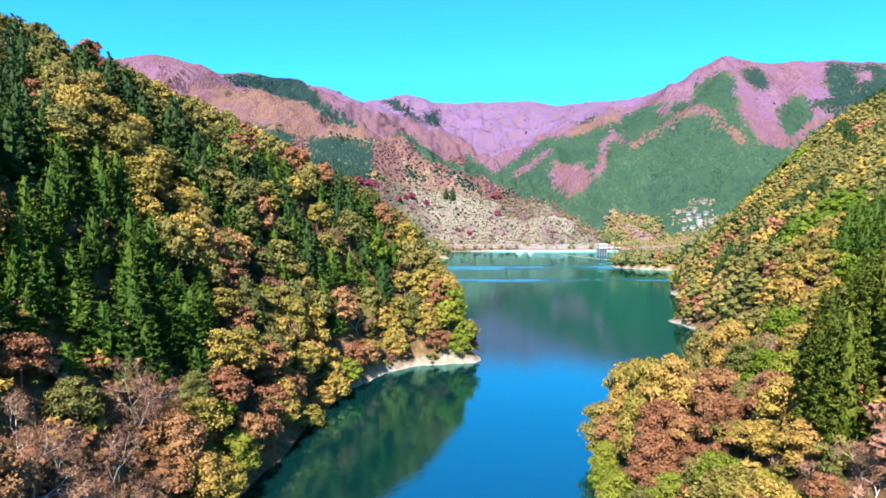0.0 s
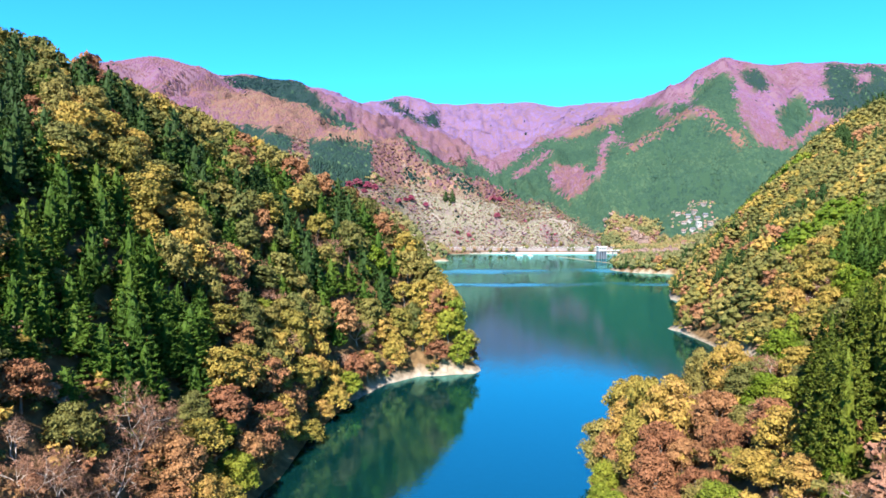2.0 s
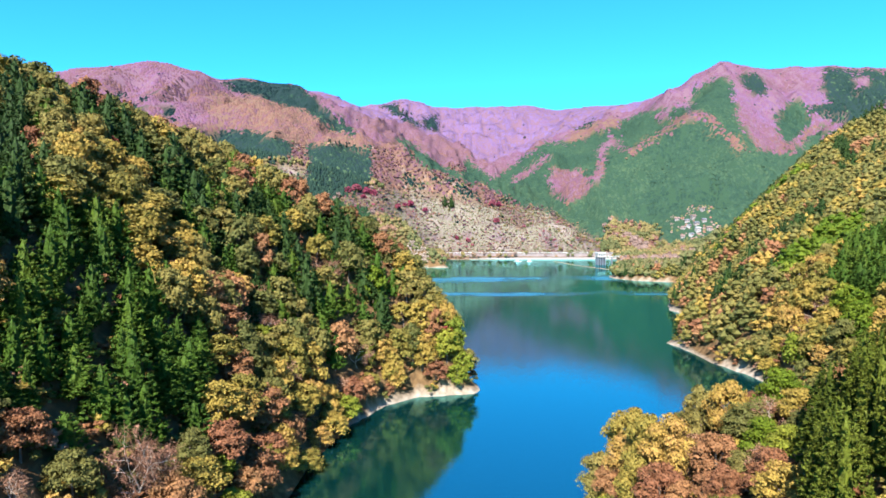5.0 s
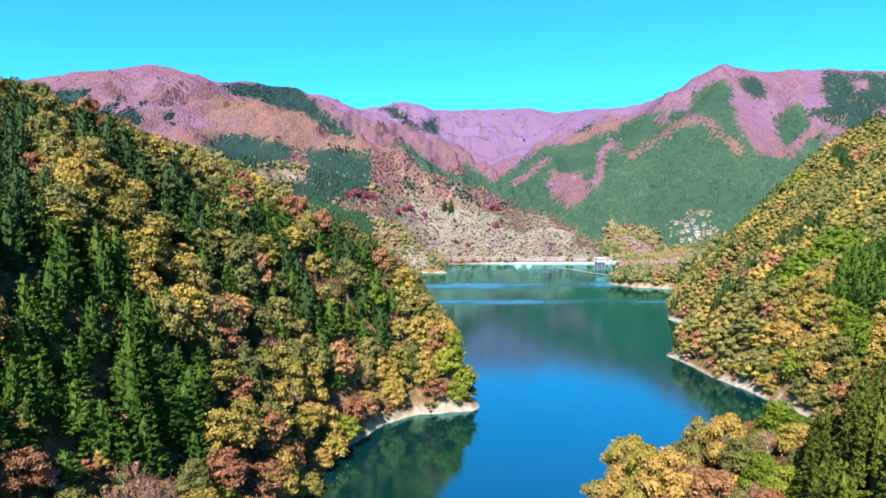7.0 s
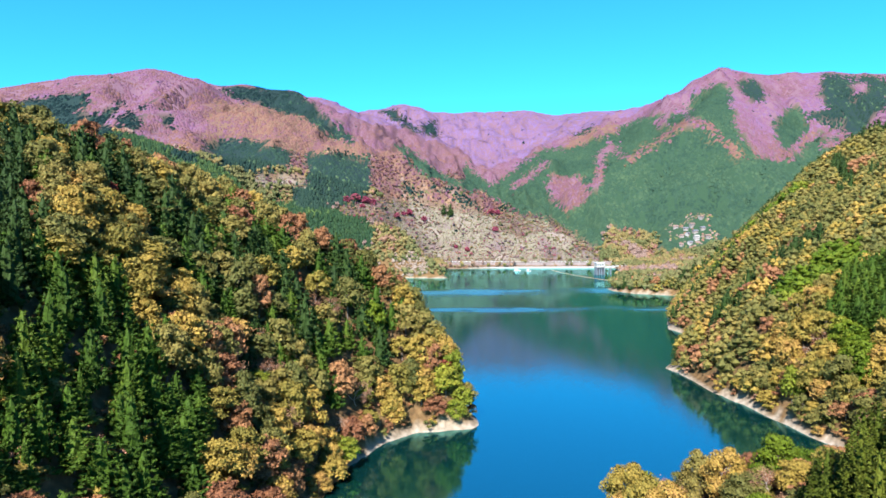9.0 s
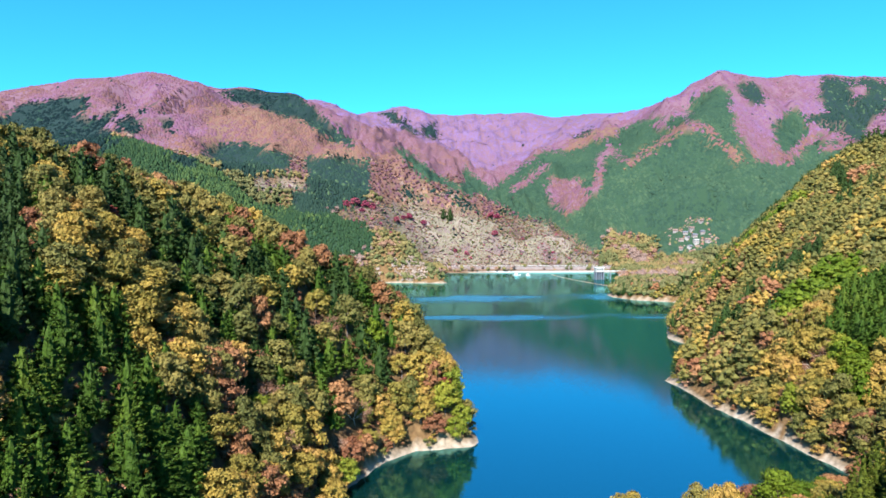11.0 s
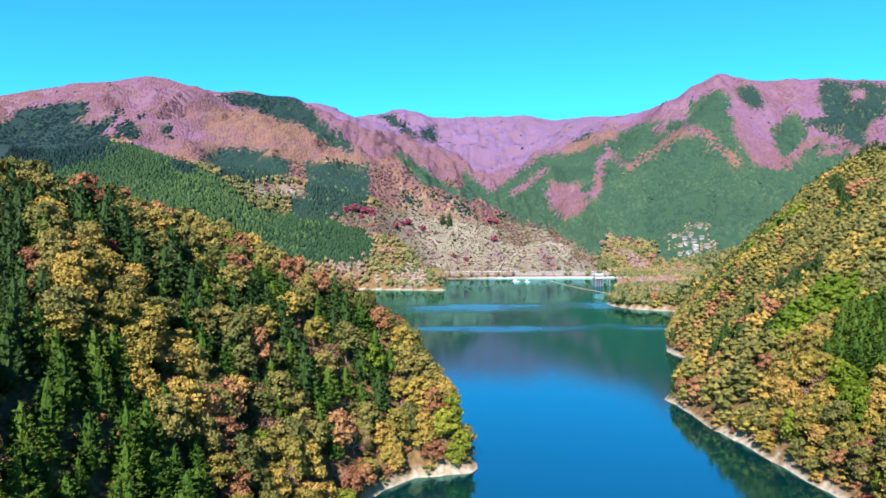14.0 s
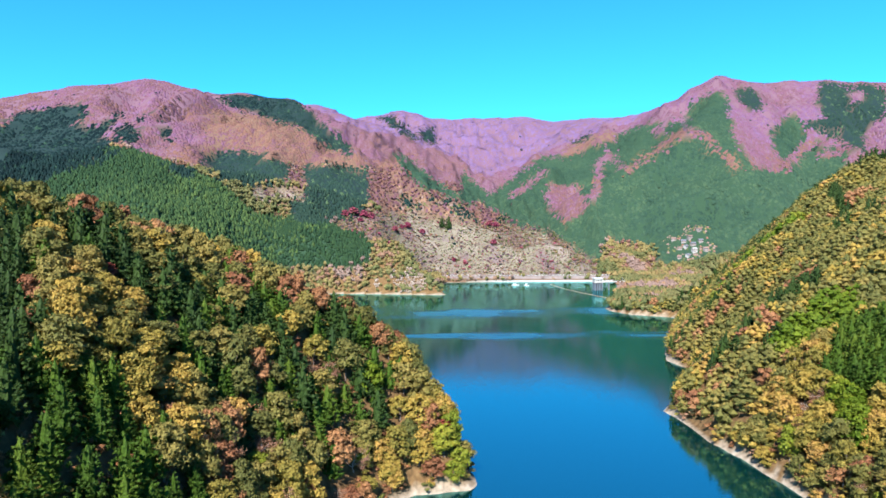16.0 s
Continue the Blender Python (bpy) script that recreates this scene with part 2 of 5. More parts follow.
def water_material():
    """Deep blue-green reservoir water: calm, with streaks where the breeze roughens it."""
    m, nodes, links, skin = material("lake_water")
    geometry = nodes.new("ShaderNodeNewGeometry")
    place = geometry.outputs["Position"]
    nodes.remove(skin)
    depth = nodes.new("ShaderNodeBsdfDiffuse")
    depth.inputs["Color"].default_value = (0.0009, 0.0130, 0.0130, 1)
    mirror = nodes.new("ShaderNodeBsdfGlossy")
    mirror.inputs["Color"].default_value = (0.40, 1.0, 1.0, 1)
    grazing = nodes.new("ShaderNodeFresnel")
    grazing.inputs["IOR"].default_value = 3.1
    surface = nodes.new("ShaderNodeMixShader")
    links.new(grazing.outputs[0], surface.inputs[0])
    links.new(depth.outputs[0], surface.inputs[1])
    links.new(mirror.outputs[0], surface.inputs[2])
    links.new(surface.outputs[0], nodes["Material Output"].inputs["Surface"])
    # breeze lanes across the lake, long from bank to bank
    stretch = nodes.new("ShaderNodeMapping")
    stretch.inputs["Scale"].default_value = (0.006, 0.020, 1)
    links.new(place, stretch.inputs["Vector"])
    lanes = texture(nodes, links, "ShaderNodeTexNoise", 1.0, 3.0, stretch.outputs[0])
    part_xyz = nodes.new("ShaderNodeSeparateXYZ")
    links.new(place, part_xyz.inputs[0])
    drift = arithmetic(nodes, links, "MULTIPLY", arithmetic(nodes, links, "SUBTRACT", lanes.outputs["Fac"], 0.5), 85.0)
    lane = None
    for middle, width in ((662.0, 50.0), (513.0, 17.0)):
        off = arithmetic(nodes, links, "ABSOLUTE", arithmetic(nodes, links, "SUBTRACT", arithmetic(nodes, links, "ADD", part_xyz.outputs["Y"], drift), middle), 0)
        one = nodes.new("ShaderNodeMapRange")
        one.inputs["From Min"].default_value, one.inputs["From Max"].default_value = width * 1.2, width * 0.25
        links.new(off, one.inputs["Value"])
        lane = one.outputs[0] if lane is None else arithmetic(nodes, links, "MAXIMUM", lane, one.outputs[0])
    gusts = nodes.new("ShaderNodeMapRange")
    gusts.inputs["From Min"].default_value, gusts.inputs["From Max"].default_value = 0.30, 0.52
    links.new(texture(nodes, links, "ShaderNodeTexNoise", 0.012, 3.0, place).outputs["Fac"], gusts.inputs["Value"])
    lane = arithmetic(nodes, links, "MULTIPLY", lane, gusts.outputs[0])
    links.new(arithmetic(nodes, links, "ADD", arithmetic(nodes, links, "MULTIPLY", lane, 0.28), 0.05), mirror.inputs["Roughness"])
    ripple = texture(nodes, links, "ShaderNodeTexNoise", 0.8, 3.0, place)
    bump = nodes.new("ShaderNodeBump")
    links.new(arithmetic(nodes, links, "ADD", arithmetic(nodes, links, "MULTIPLY", lane, 0.34), 0.07), bump.inputs["Strength"])
    bump.inputs["Distance"].default_value = 0.35
    links.new(ripple.outputs["Fac"], bump.inputs["Height"])
    links.new(bump.outputs[0], mirror.inputs["Normal"])
    links.new(bump.outputs[0], grazing.inputs["Normal"])
    return m


GROUND = ground_material()
WATER = water_material()

# ---- the lie of the land ----
# waterline of the reservoir, round the lake, in plan
SHORE = [(-48, -260), (-42, 20), (-38, 70), (-35, 100), (-32, 120), (-30, 150), (-25, 174), (-18, 191), (-8, 202),
         (11, 206), (13, 211), (11, 226), (4, 250), (-28, 294), (-80, 340), (-115, 430), (-160, 540), (-205, 660),
         (-230, 780), (-215, 862), (-172, 866), (-120, 860), (-60, 852), (4, 842), (10, 850), (-2, 880), (-10, 950), (14, 1046),
         (110, 1052), (215, 1054), (292, 1052), (284, 960), (245, 860), (200, 720), (184, 690), (183, 667), (197, 637), (237, 613), (212, 560), (190, 510),
         (171, 470), (157, 432), (150, 412), (155, 388), (146, 355), (126, 325), (107, 297), (110, 271), (110, 251), (113, 237)]
SHORE += [(115, 220), (117, 201), (120, 181), (118, 166), (108, 153), (90, 144), (70, 139), (54, 138), (43, 137), (34, 131), (28, 119),
          (26, 105), (22, 84), (13, 60), (9, 30), (14, 0), (40, -260)]

# crest lines: how steeply the sides fall, then points of the crest
CRESTS = [
    (0.62, [(-420, 40, 190), (-300, 70, 150), (-200, 118, 122), (-118, 162, 85), (-107, 182, 83), (-101, 198, 76.5), (-88, 208, 71), (-72, 214, 63), (-53, 214, 53), (-31, 217, 44), (-12, 218, 31), (3, 214, 13), (11, 209, 3)]),
    (0.50, [(-420, -60, 110), (-220, 0, 66), (-130, 60, 48), (-100, 110, 64)]),
    (0.62, [(900, 330, 330), (600, 400, 245), (420, 440, 182), (318, 462, 128), (298, 470, 112), (264, 482, 80), (240, 520, 48), (223, 560, 32), (212, 645, 9)]),
    (0.60, [(500, 120, 230), (300, 150, 140), (190, 170, 70), (130, 140, 34), (62, 122, 12), (34, 114, 4)]),
    (0.75, [(140, 40, 70), (85, 75, 34), (56, 98, 19), (44, 109, 13), (34, 113, 6)]),
    (0.70, [(140, 20, 110), (80, 44, 58), (46, 56, 33), (36, 58, 27), (24, 62, 12)]),
]
CRESTS += [
    (0.50, [(480, 300, 220), (330, 330, 130), (220, 335, 60), (160, 315, 24), (112, 290, 3)]),
    (0.52, [(-1500, 1400, 300), (-1085, 1550, 396), (-1003, 1552, 423), (-876, 1560, 446), (-718, 1565, 463), (-618, 1560, 437), (-528, 1540, 385)]),
    (0.45, [(-528, 1540, 385), (-441, 1480, 359), (-311, 1430, 316), (-180, 1400, 242), (-78, 1370, 195), (90, 1330, 134), (181, 1300, 98), (256, 1270, 59), (328, 1240, 24)]),
    (0.55, [(-900, 2150, 500), (-750, 2080, 532), (-620, 2080, 532), (-490, 2080, 518), (-416, 2075, 484), (-275, 2000, 352), (-150, 1900, 240)]),
]
CRESTS += [
    (0.50, [(-700, 2600, 560), (-480, 2400, 562), (-266, 2400, 499), (-131, 2300, 378), (40, 2200, 290), (127, 2150, 231)]),
    (0.45, [(-900, 3100, 560), (-319, 3000, 626), (-171, 3000, 653), (-11, 3000, 613), (150, 3000, 618), (391, 3000, 626), (559, 2900, 588), (665, 2700, 568), (726, 2350, 512)]),
    (0.72, [(726, 2350, 512), (799, 2150, 528), (857, 2060, 560), (912, 2036, 588), (960, 2036, 574), (1011, 2036, 564), (1120, 2020, 566), (1228, 2000, 566), (1425, 2000, 552), (1900, 1900, 510)]),
]
CRESTS += [
    (0.80, [(920, 2036, 580), (760, 1760, 430), (607, 1490, 321), (416, 1430, 227), (345, 1400, 154), (270, 1370, 93)]),
    (0.62, [(607, 1490, 321), (545, 1400, 215), (505, 1320, 140), (470, 1250, 84), (430, 1160, 40)]),
    (0.70, [(607, 1490, 321), (690, 1400, 215), (720, 1300, 140), (700, 1200, 90)]),
    (0.50, [(726, 2350, 517), (350, 2000, 317), (230, 1900, 252), (134, 1850, 206)]),
    (0.58, [(1228, 2000, 560), (1060, 1700, 340), (980, 1450, 200), (960, 1250, 120)]),
    (0.45, [(2200, 1200, 420), (1500, 1100, 300), (900, 1000, 110), (600, 960, 30), (300, 900, 8)]),
]
CRESTS += [
    (0.48, [(-760, 1150, 120), (-610, 1060, 196), (-521, 1000, 216), (-480, 985, 200), (-368, 950, 118), (-231, 910, 54), (-120, 885, 22)]),
    (0.42, [(-521, 1000, 216), (-590, 960, 160), (-650, 900, 112), (-800, 700, 90)]),
    (0.45, [(-1500, 1100, 300), (-1000, 900, 260), (-800, 700, 200), (-420, 430, 120), (-420, 40, 190)]),
]


def segments(points):
    return zip(points[:-1], points[1:])


def shore_distance(x, y):
    """Metres from the waterline, negative on the lake."""
    best = np.full(x.shape, 1e9)
    inside = np.zeros(x.shape, bool)
    ring = SHORE + SHORE[:1]
    for (ax, ay), (bx, by) in segments(ring):
        dx, dy = bx - ax, by - ay
        f = np.clip(((x - ax) * dx + (y - ay) * dy) / (dx * dx + dy * dy), 0, 1)
        best = np.minimum(best, np.hypot(x - ax - f * dx, y - ay - f * dy))
        if dy:
            inside ^= ((ay > y) != (by > y)) & (x < dx * (y - ay) / dy + ax)
    return np.where(inside, -best, best)


def lattice(ix, iy, seed):
    n = (ix * 374761393 + iy * 668265263 + seed * 974634377) & 0x7FFFFFFF
    n = ((n ^ (n >> 13)) * 1274126177) & 0x7FFFFFFF
    return ((n ^ (n >> 16)) & 0xFFFF) / 65535.0


def value_noise(x, y, seed=0):
    """Smooth noise from 0 to 1 with a wave of about two units."""
    ix, iy = np.floor(x).astype(np.int64), np.floor(y).astype(np.int64)
    fx, fy = x - ix, y - iy
    fx, fy = fx * fx * (3 - 2 * fx), fy * fy * (3 - 2 * fy)
    a = lattice(ix, iy, seed) * (1 - fx) + lattice(ix + 1, iy, seed) * fx
    b = lattice(ix, iy + 1, seed) * (1 - fx) + lattice(ix + 1, iy + 1, seed) * fx
    return a * (1 - fy) + b * fy


def fractal(x, y, octaves=4, seed=0):
    total, size, weight = 0.0, 1.0, 0.5
    for i in range(octaves):
        total = total + weight * value_noise(x * size, y * size, seed + i)
        size, weight = size * 2.03, weight * 0.5
    return total / (1 - 0.5 ** octaves)


def ridged(x, y, octaves=3, seed=0):
    total, size, weight = 0.0, 1.0, 0.5
    for i in range(octaves):
        total = total + weight * (1 - np.abs(2 * value_noise(x * size, y * size, seed + i) - 1))
        size, weight = size * 2.1, weight * 0.5
    return total / (1 - 0.5 ** octaves)


def land(x, y):
    """Height of the ground over the lake's level."""
    x, y = np.asarray(x, float), np.asarray(y, float)
    shore = shore_distance(x, y)
    reach = np.clip((np.hypot(x, y) - 250) / 700, 0.10, 1)
    wx = x + 20 * reach * (fractal(x / 170, y / 170, 3, 11) - 0.5)
    wy = y + 60 * reach * (fractal(x / 170, y / 170, 3, 23) - 0.5)
    round_off = np.clip(y * 0.026, 7, 46)
    top = np.full(x.shape, -200.0)
    flank = np.zeros(x.shape)
    for fall, points in CRESTS:
        blunt = round_off if fall < 0.7 else np.minimum(round_off, 12)
        for (ax, ay, az), (bx, by, bz) in segments(points):
            dx, dy = bx - ax, by - ay
            f = np.clip(((wx - ax) * dx + (wy - ay) * dy) / (dx * dx + dy * dy), 0, 1)
            away = np.hypot(wx - ax - f * dx, wy - ay - f * dy)
            side = az + f * (bz - az) - fall * (np.sqrt(away * away + blunt * blunt) - blunt)
            flank = np.where(side > top, away, flank)
            gap = np.abs(side - top)
            top = np.maximum(side, top) + np.where(gap < 14, (14 - gap) ** 2 / 56, 0)
    gully = ridged(x / 130, y / 170, 3, 5) - 0.72
    top = top + gully * 75 * reach * np.clip(flank / 160, 0.04, 1) + (fractal(x / 24, y / 24, 3, 41) - 0.5) * 5
    furrow = ridged(x / 46 + 0.5 * fractal(x / 90, y / 90, 2, 61), y / 150, 2, 71) - 0.62
    top = top + furrow * (42 - 30 * np.clip((y - 2050) / 250, 0, 1)) * np.clip((y - 1100) / 250, 0, 1) * np.clip(flank / 90, 0.03, 1)
    steep = 0.95 + 0.35 * np.exp(-((x - 125) ** 2 + (y - 235) ** 2) / 900) + 0.35 * (x < 20) * (y < 320) + 0.5 * np.exp(-((x + 30) ** 2 + (y - 205) ** 2) / 1600)
    rise = steep * np.clip(shore - 1.1, 0, None)
    meadow = 0.22 * np.clip(shore - 1.1, 0, 40) + steep * np.clip(shore - 41, 0, None)
    flat = np.clip((y - 890) / 70, 0, 1) * np.clip((x + 200) / 130, 0, 1)
    rise = rise + (meadow - rise) * flat + 0.16 * np.clip(shore, 0, None)
    top = np.maximum(top, 4 + 0.02 * shore)
    gap = np.abs(rise - top)
    high = np.minimum(rise, top) - np.where(gap < 10, (10 - gap) ** 2 / 40, 0) * np.clip(shore / 12, 0, 1)
    return np.where(shore > 0, np.maximum(high, 0.1 * np.minimum(shore, 8)), np.maximum(0.35 * shore, -12))


# ---- ground and water ----
def mesh_object(name, verts, faces, materials, attributes=None, parent=None, smooth=False):
    data = bpy.data.meshes.new(name)
    verts, faces = np.asarray(verts, np.float32), np.asarray(faces, np.int32)
    n, k = faces.shape
    data.vertices.add(len(verts))
    data.vertices.foreach_set("co", verts.ravel())
    data.loops.add(n * k)
    data.loops.foreach_set("vertex_index", faces.ravel())
    data.polygons.add(n)
    data.polygons.foreach_set("loop_start", np.arange(0, n * k, k, dtype=np.int32))
    data.polygons.foreach_set("use_smooth", np.full(n, smooth, bool))
    for key, values in (attributes or {}).items():
        layer = data.attributes.new(key, "FLOAT", "POINT")
        layer.data.foreach_set("value", np.asarray(values, np.float32))
    for one in materials:
        data.materials.append(one)
    data.update(calc_edges=True)
    ob = new(name, data)
    ob.parent = parent
    return ob


def spaced(inner, fine, outer, growth):
    """Grid lines, close together to inner and then ever wider to outer."""
    steps = list(np.arange(0, inner, fine))
    while steps[-1] < outer:
        steps.append(steps[-1] + min(fine * growth ** (len(steps) - inner / fine), 26))
    return np.array(steps)


def inside_capsules(x, y, capsules, ragged=0.0, seed=0):
    hit = np.zeros(np.shape(x), bool)
    wob = ragged * (fractal(x / 60, y / 60, 4, seed) - 0.5) * 2
    for ax, ay, bx, by, r in capsules:
        dx, dy = bx - ax, by - ay
        f = np.clip(((x - ax) * dx + (y - ay) * dy) / max(dx * dx + dy * dy, 1e-6), 0, 1)
        hit |= np.hypot(x - ax - f * dx, y - ay - f * dy) < r + wob
    return hit


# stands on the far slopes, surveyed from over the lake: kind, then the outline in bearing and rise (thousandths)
# (0 mauve broadleaf, 1 planted conifers, 2 open scrub, 3 orange broadleaf, 4 dark conifers)
RIGHT_WOODS = [(1, [(408, 148), (421, 153), (481, 99), (508, 70), (549, 16), (518, -16), (473, -29), (418, -29), (364, -47), (319, -29), (269, -19), (219, 1), (208, 17), (255, 48), (300, 81), (350, 115), (381, 142)])]
RIGHT_WOODS += [(1, [(57, 55), (93, 67), (165, 120), (201, 120), (277, 144), (295, 138), (273, 129), (250, 107), (244, 71), (219, 71), (176, 75), (169, 57), (187, 17), (201, 6), (156, 8), (111, 22), (75, 40)]),
    (1, [(201, 6), (187, 17), (244, 71), (250, 107), (273, 129), (295, 138), (300, 97), (349, 131), (385, 151), (385, 138), (300, 78), (255, 44), (210, 10)]),
    (1, [(277, 147), (309, 165), (381, 176), (394, 167), (345, 131), (300, 97), (286, 111)])]
PEAK_WOODS = [(1, [(394, 196), (403, 206), (439, 222), (457, 218), (462, 187), (471, 146), (499, 106), (535, 97), (553, 61), (517, 56), (481, 102), (421, 160), (394, 167)]),
    (4, [(470, 227), (495, 229), (520, 195), (507, 191), (481, 204)]),
    (1, [(527, 164), (561, 184), (588, 168), (584, 143), (548, 113), (534, 133)]),
    (4, [(602, 237), (712, 229), (713, 182), (679, 166), (684, 123), (652, 137), (625, 150), (575, 170), (617, 182), (601, 200)]),
    (1, [(553, 97), (598, 137), (652, 131), (652, 97), (635, 70), (563, 25), (513, 52)])]
BACK_WOODS = [(4, [(-356, 217), (-292, 219), (-229, 213), (-207, 200), (-194, 182), (-158, 155), (-123, 121), (-145, 124), (-194, 144), (-230, 166), (-301, 193), (-328, 199)]),
    (1, [(-73, 130), (-51, 118), (-6, 85), (21, 67), (66, 60), (48, 44), (12, 58), (-33, 76), (-55, 98)]),
    (1, [(39, 98), (66, 71), (84, 58), (57, 49), (34, 67)]),
    (4, [(-100, 182), (-77, 185), (-51, 165), (-28, 148), (-42, 148), (-77, 168)]),
    (4, [(-28, 163), (-10, 166), (-1, 139), (-24, 143)]),
    (4, [(210, 143), (241, 159), (246, 151), (212, 138)])]
LEFT_WOODS = [(4, [(-677, 176), (-666, 194), (-604, 202), (-559, 205), (-555, 193), (-578, 169), (-533, 175), (-501, 198), (-495, 193), (-511, 175), (-529, 153), (-502, 144), (-480, 140), (-516, 137), (-588, 100), (-642, 73), (-696, 60), (-731, 65), (-729, 163)]),
    (4, [(-515, 167), (-488, 178), (-473, 162), (-476, 144), (-516, 149)]),
    (4, [(-444, 184), (-426, 166), (-416, 144), (-431, 140)]),
    (4, [(-481, 185), (-463, 187), (-465, 178), (-479, 177)])]
SPUR_WOODS = [(1, [(-660, 55), (-597, 100), (-516, 134), (-471, 133), (-436, 108), (-410, 77), (-366, 35), (-312, 27), (-231, 27), (-168, 14), (-123, 0), (-104, -18), (-115, -52), (-196, -58), (-250, -58), (-339, -17), (-473, 37), (-562, 37)]),
    (4, [(-601, 98), (-561, 122), (-500, 132), (-530, 113)]),
    (4, [(-445, 113), (-383, 99), (-392, 83), (-427, 99)]),
    (4, [(-378, 126), (-302, 133), (-230, 108), (-248, 81), (-302, 72), (-338, 81), (-374, 104)]),
    (4, [(-217, 108), (-114, 108), (-110, 54), (-123, 31), (-195, 14), (-231, 18), (-240, 50), (-213, 63)])]
OPEN_SCRUB = [(2, [(-302, 72), (-213, 68), (-217, 47), (-294, 53)]),
    (2, [(-168, 20), (-114, 34), (-33, 34), (48, 20), (111, 11), (165, 6), (210, -19), (255, -51), (256, -69), (2, -73), (-29, -68), (-52, -27), (-114, -5), (-159, 7)])]
ORANGE_WOODS = [(3, [(-359, 197), (-301, 188), (-221, 166), (-141, 117), (-114, 108), (-123, 103), (-230, 111), (-311, 133), (-373, 128), (-366, 162)]),
    (3, [(-114, 106), (-69, 124), (-51, 89), (-15, 58), (75, 20), (-33, 34), (-105, 36)]),
    (3, [(294, 87), (300, 102), (381, 162), (410, 158), (406, 146), (376, 146)]),
    (3, [(415, 159), (426, 156), (484, 104), (473, 100)]),
    (3, [(201, 134), (277, 160), (280, 146), (201, 117)]),
    (3, [(262, -28), (275, -16), (320, -20), (345, -34), (350, -62), (255, -66)])]
MAUVE_WOODS = [(0, [(174, 66), (210, 71), (242, 53), (210, 19), (190, 24)]),
    (0, [(457, 196), (507, 187), (561, 191), (527, 164), (534, 133), (558, 104), (544, 100), (507, 142), (476, 151)]),
    (0, [(342, 165), (358, 167), (361, 153), (345, 151)]),
    (0, [(602, 122), (643, 131), (645, 122), (605, 113)]),
    (0, [(683, 164), (713, 173), (714, 123), (688, 122)]),
    (0, [(655, 222), (678, 222), (676, 209), (658, 208)])]
MAUVE_STRIPS = [(0, [(197, 19), (237, 57), (248, 71), (248, 107), (267, 130), (276, 128), (302, 99), (295, 94), (271, 119), (259, 103), (259, 65), (210, 19)]),
    (0, [(115, 51), (111, 59), (167, 101), (174, 96)]),
    (3, [(555, 102), (551, 109), (590, 145), (603, 149), (599, 142)])]


def cover(x, y, z):
    """What grows on the far slopes at a point."""
    y = np.maximum(y, 1.0)
    kind = np.where((y < 1420) & (z < 215) & ((x > -420) | (y < 1010)), np.where(((x < -230) & (y < 1010)) | ((x > 150) & (y > 1120) & (z > 20)), 1, 3), 0)
    wob = 9 * np.clip(y / 1500, 0.6, 1.5)
    bearing = 1000 * x / y + wob * (fractal(x / 34, (y + 2 * z) / 34, 3, 3) - 0.5)
    rise = 1000 * (z + 4 - 86) / y + wob * (fractal(x / 34, (y + 2 * z) / 34, 3, 33) - 0.5)
    for woods in (LEFT_WOODS, SPUR_WOODS, BACK_WOODS, RIGHT_WOODS, PEAK_WOODS, OPEN_SCRUB, ORANGE_WOODS, MAUVE_WOODS, MAUVE_STRIPS):
        for what, outline in woods:
            inside = np.zeros(np.shape(x), bool)
            for (ax, az), (bx, bz) in segments(outline + outline[:1]):
                if az != bz:
                    inside ^= ((az > rise) != (bz > rise)) & (bearing < (bx - ax) * (rise - az) / (bz - az) + ax)
            kind = np.where(inside & (y > 600), what, kind)
    return kind


half = spaced(132, 2.6, 2600, 1.055)
GX = np.concatenate([-half[:0:-1], half])
GY = np.concatenate([-spaced(60, 6, 700, 1.1)[:0:-1], spaced(312, 2.6, 4300, 1.045), np.arange(598, 690, 3.1), np.arange(822, 884, 3.1), np.arange(1040, 1062, 3.1)])
GY = np.unique(np.round(GY, 2))
gx, gy = np.meshgrid(GX, GY)
gz = land(gx, gy)
shore_d = shore_distance(gx, gy)
cols, rows = len(GX), len(GY)
index = np.arange(cols * rows).reshape(rows, cols)
quads = np.stack([index[:-1, :-1], index[:-1, 1:], index[1:, 1:], index[1:, :-1]], -1).reshape(-1, 4)
kind = cover(gx, gy, gz)
distant = np.clip((np.hypot(gx, gy) - 540) / 100, 0, 1)
ragged = fractal(gx / 9, gy / 9, 3, 91)
beach = ((gx > 70) | (gy > 172)) & (shore_d < 0.2 + 2.5 * ragged) & (gz < 1.7)
ground = mesh_object("ground", np.stack([gx, gy, gz], -1).reshape(-1, 3), quads, [GROUND], {
    "grass": np.where(kind == 2, 1.0, 0).ravel(),
    "mauve": (np.where(kind == 0, 1.0, 0) * distant).ravel(),
    "orange": (np.where(kind == 3, 1.0, 0) * np.clip((gy - 1000) / 100, 0, 1)).ravel(),
    "green": (np.where(kind == 1, 1.0, 0) * distant).ravel(),
    "dark": (np.where(kind == 4, 1.0, 0) * distant).ravel(),
    "bank": np.where(beach, 1.0, 0).ravel()}, smooth=True)
tagged(ground, "steep valley floor and mountain slopes under autumn forest", "ground", kind="structure")

wv = np.array([(-700, -600, 0), (700, -600, 0), (700, 1300, 0), (-700, 1300, 0)], float)
water = mesh_object("water", wv, [(0, 1, 2, 3)], [WATER])
tagged(water, "calm deep blue reservoir water mirroring the hills", "lake", kind="structure")


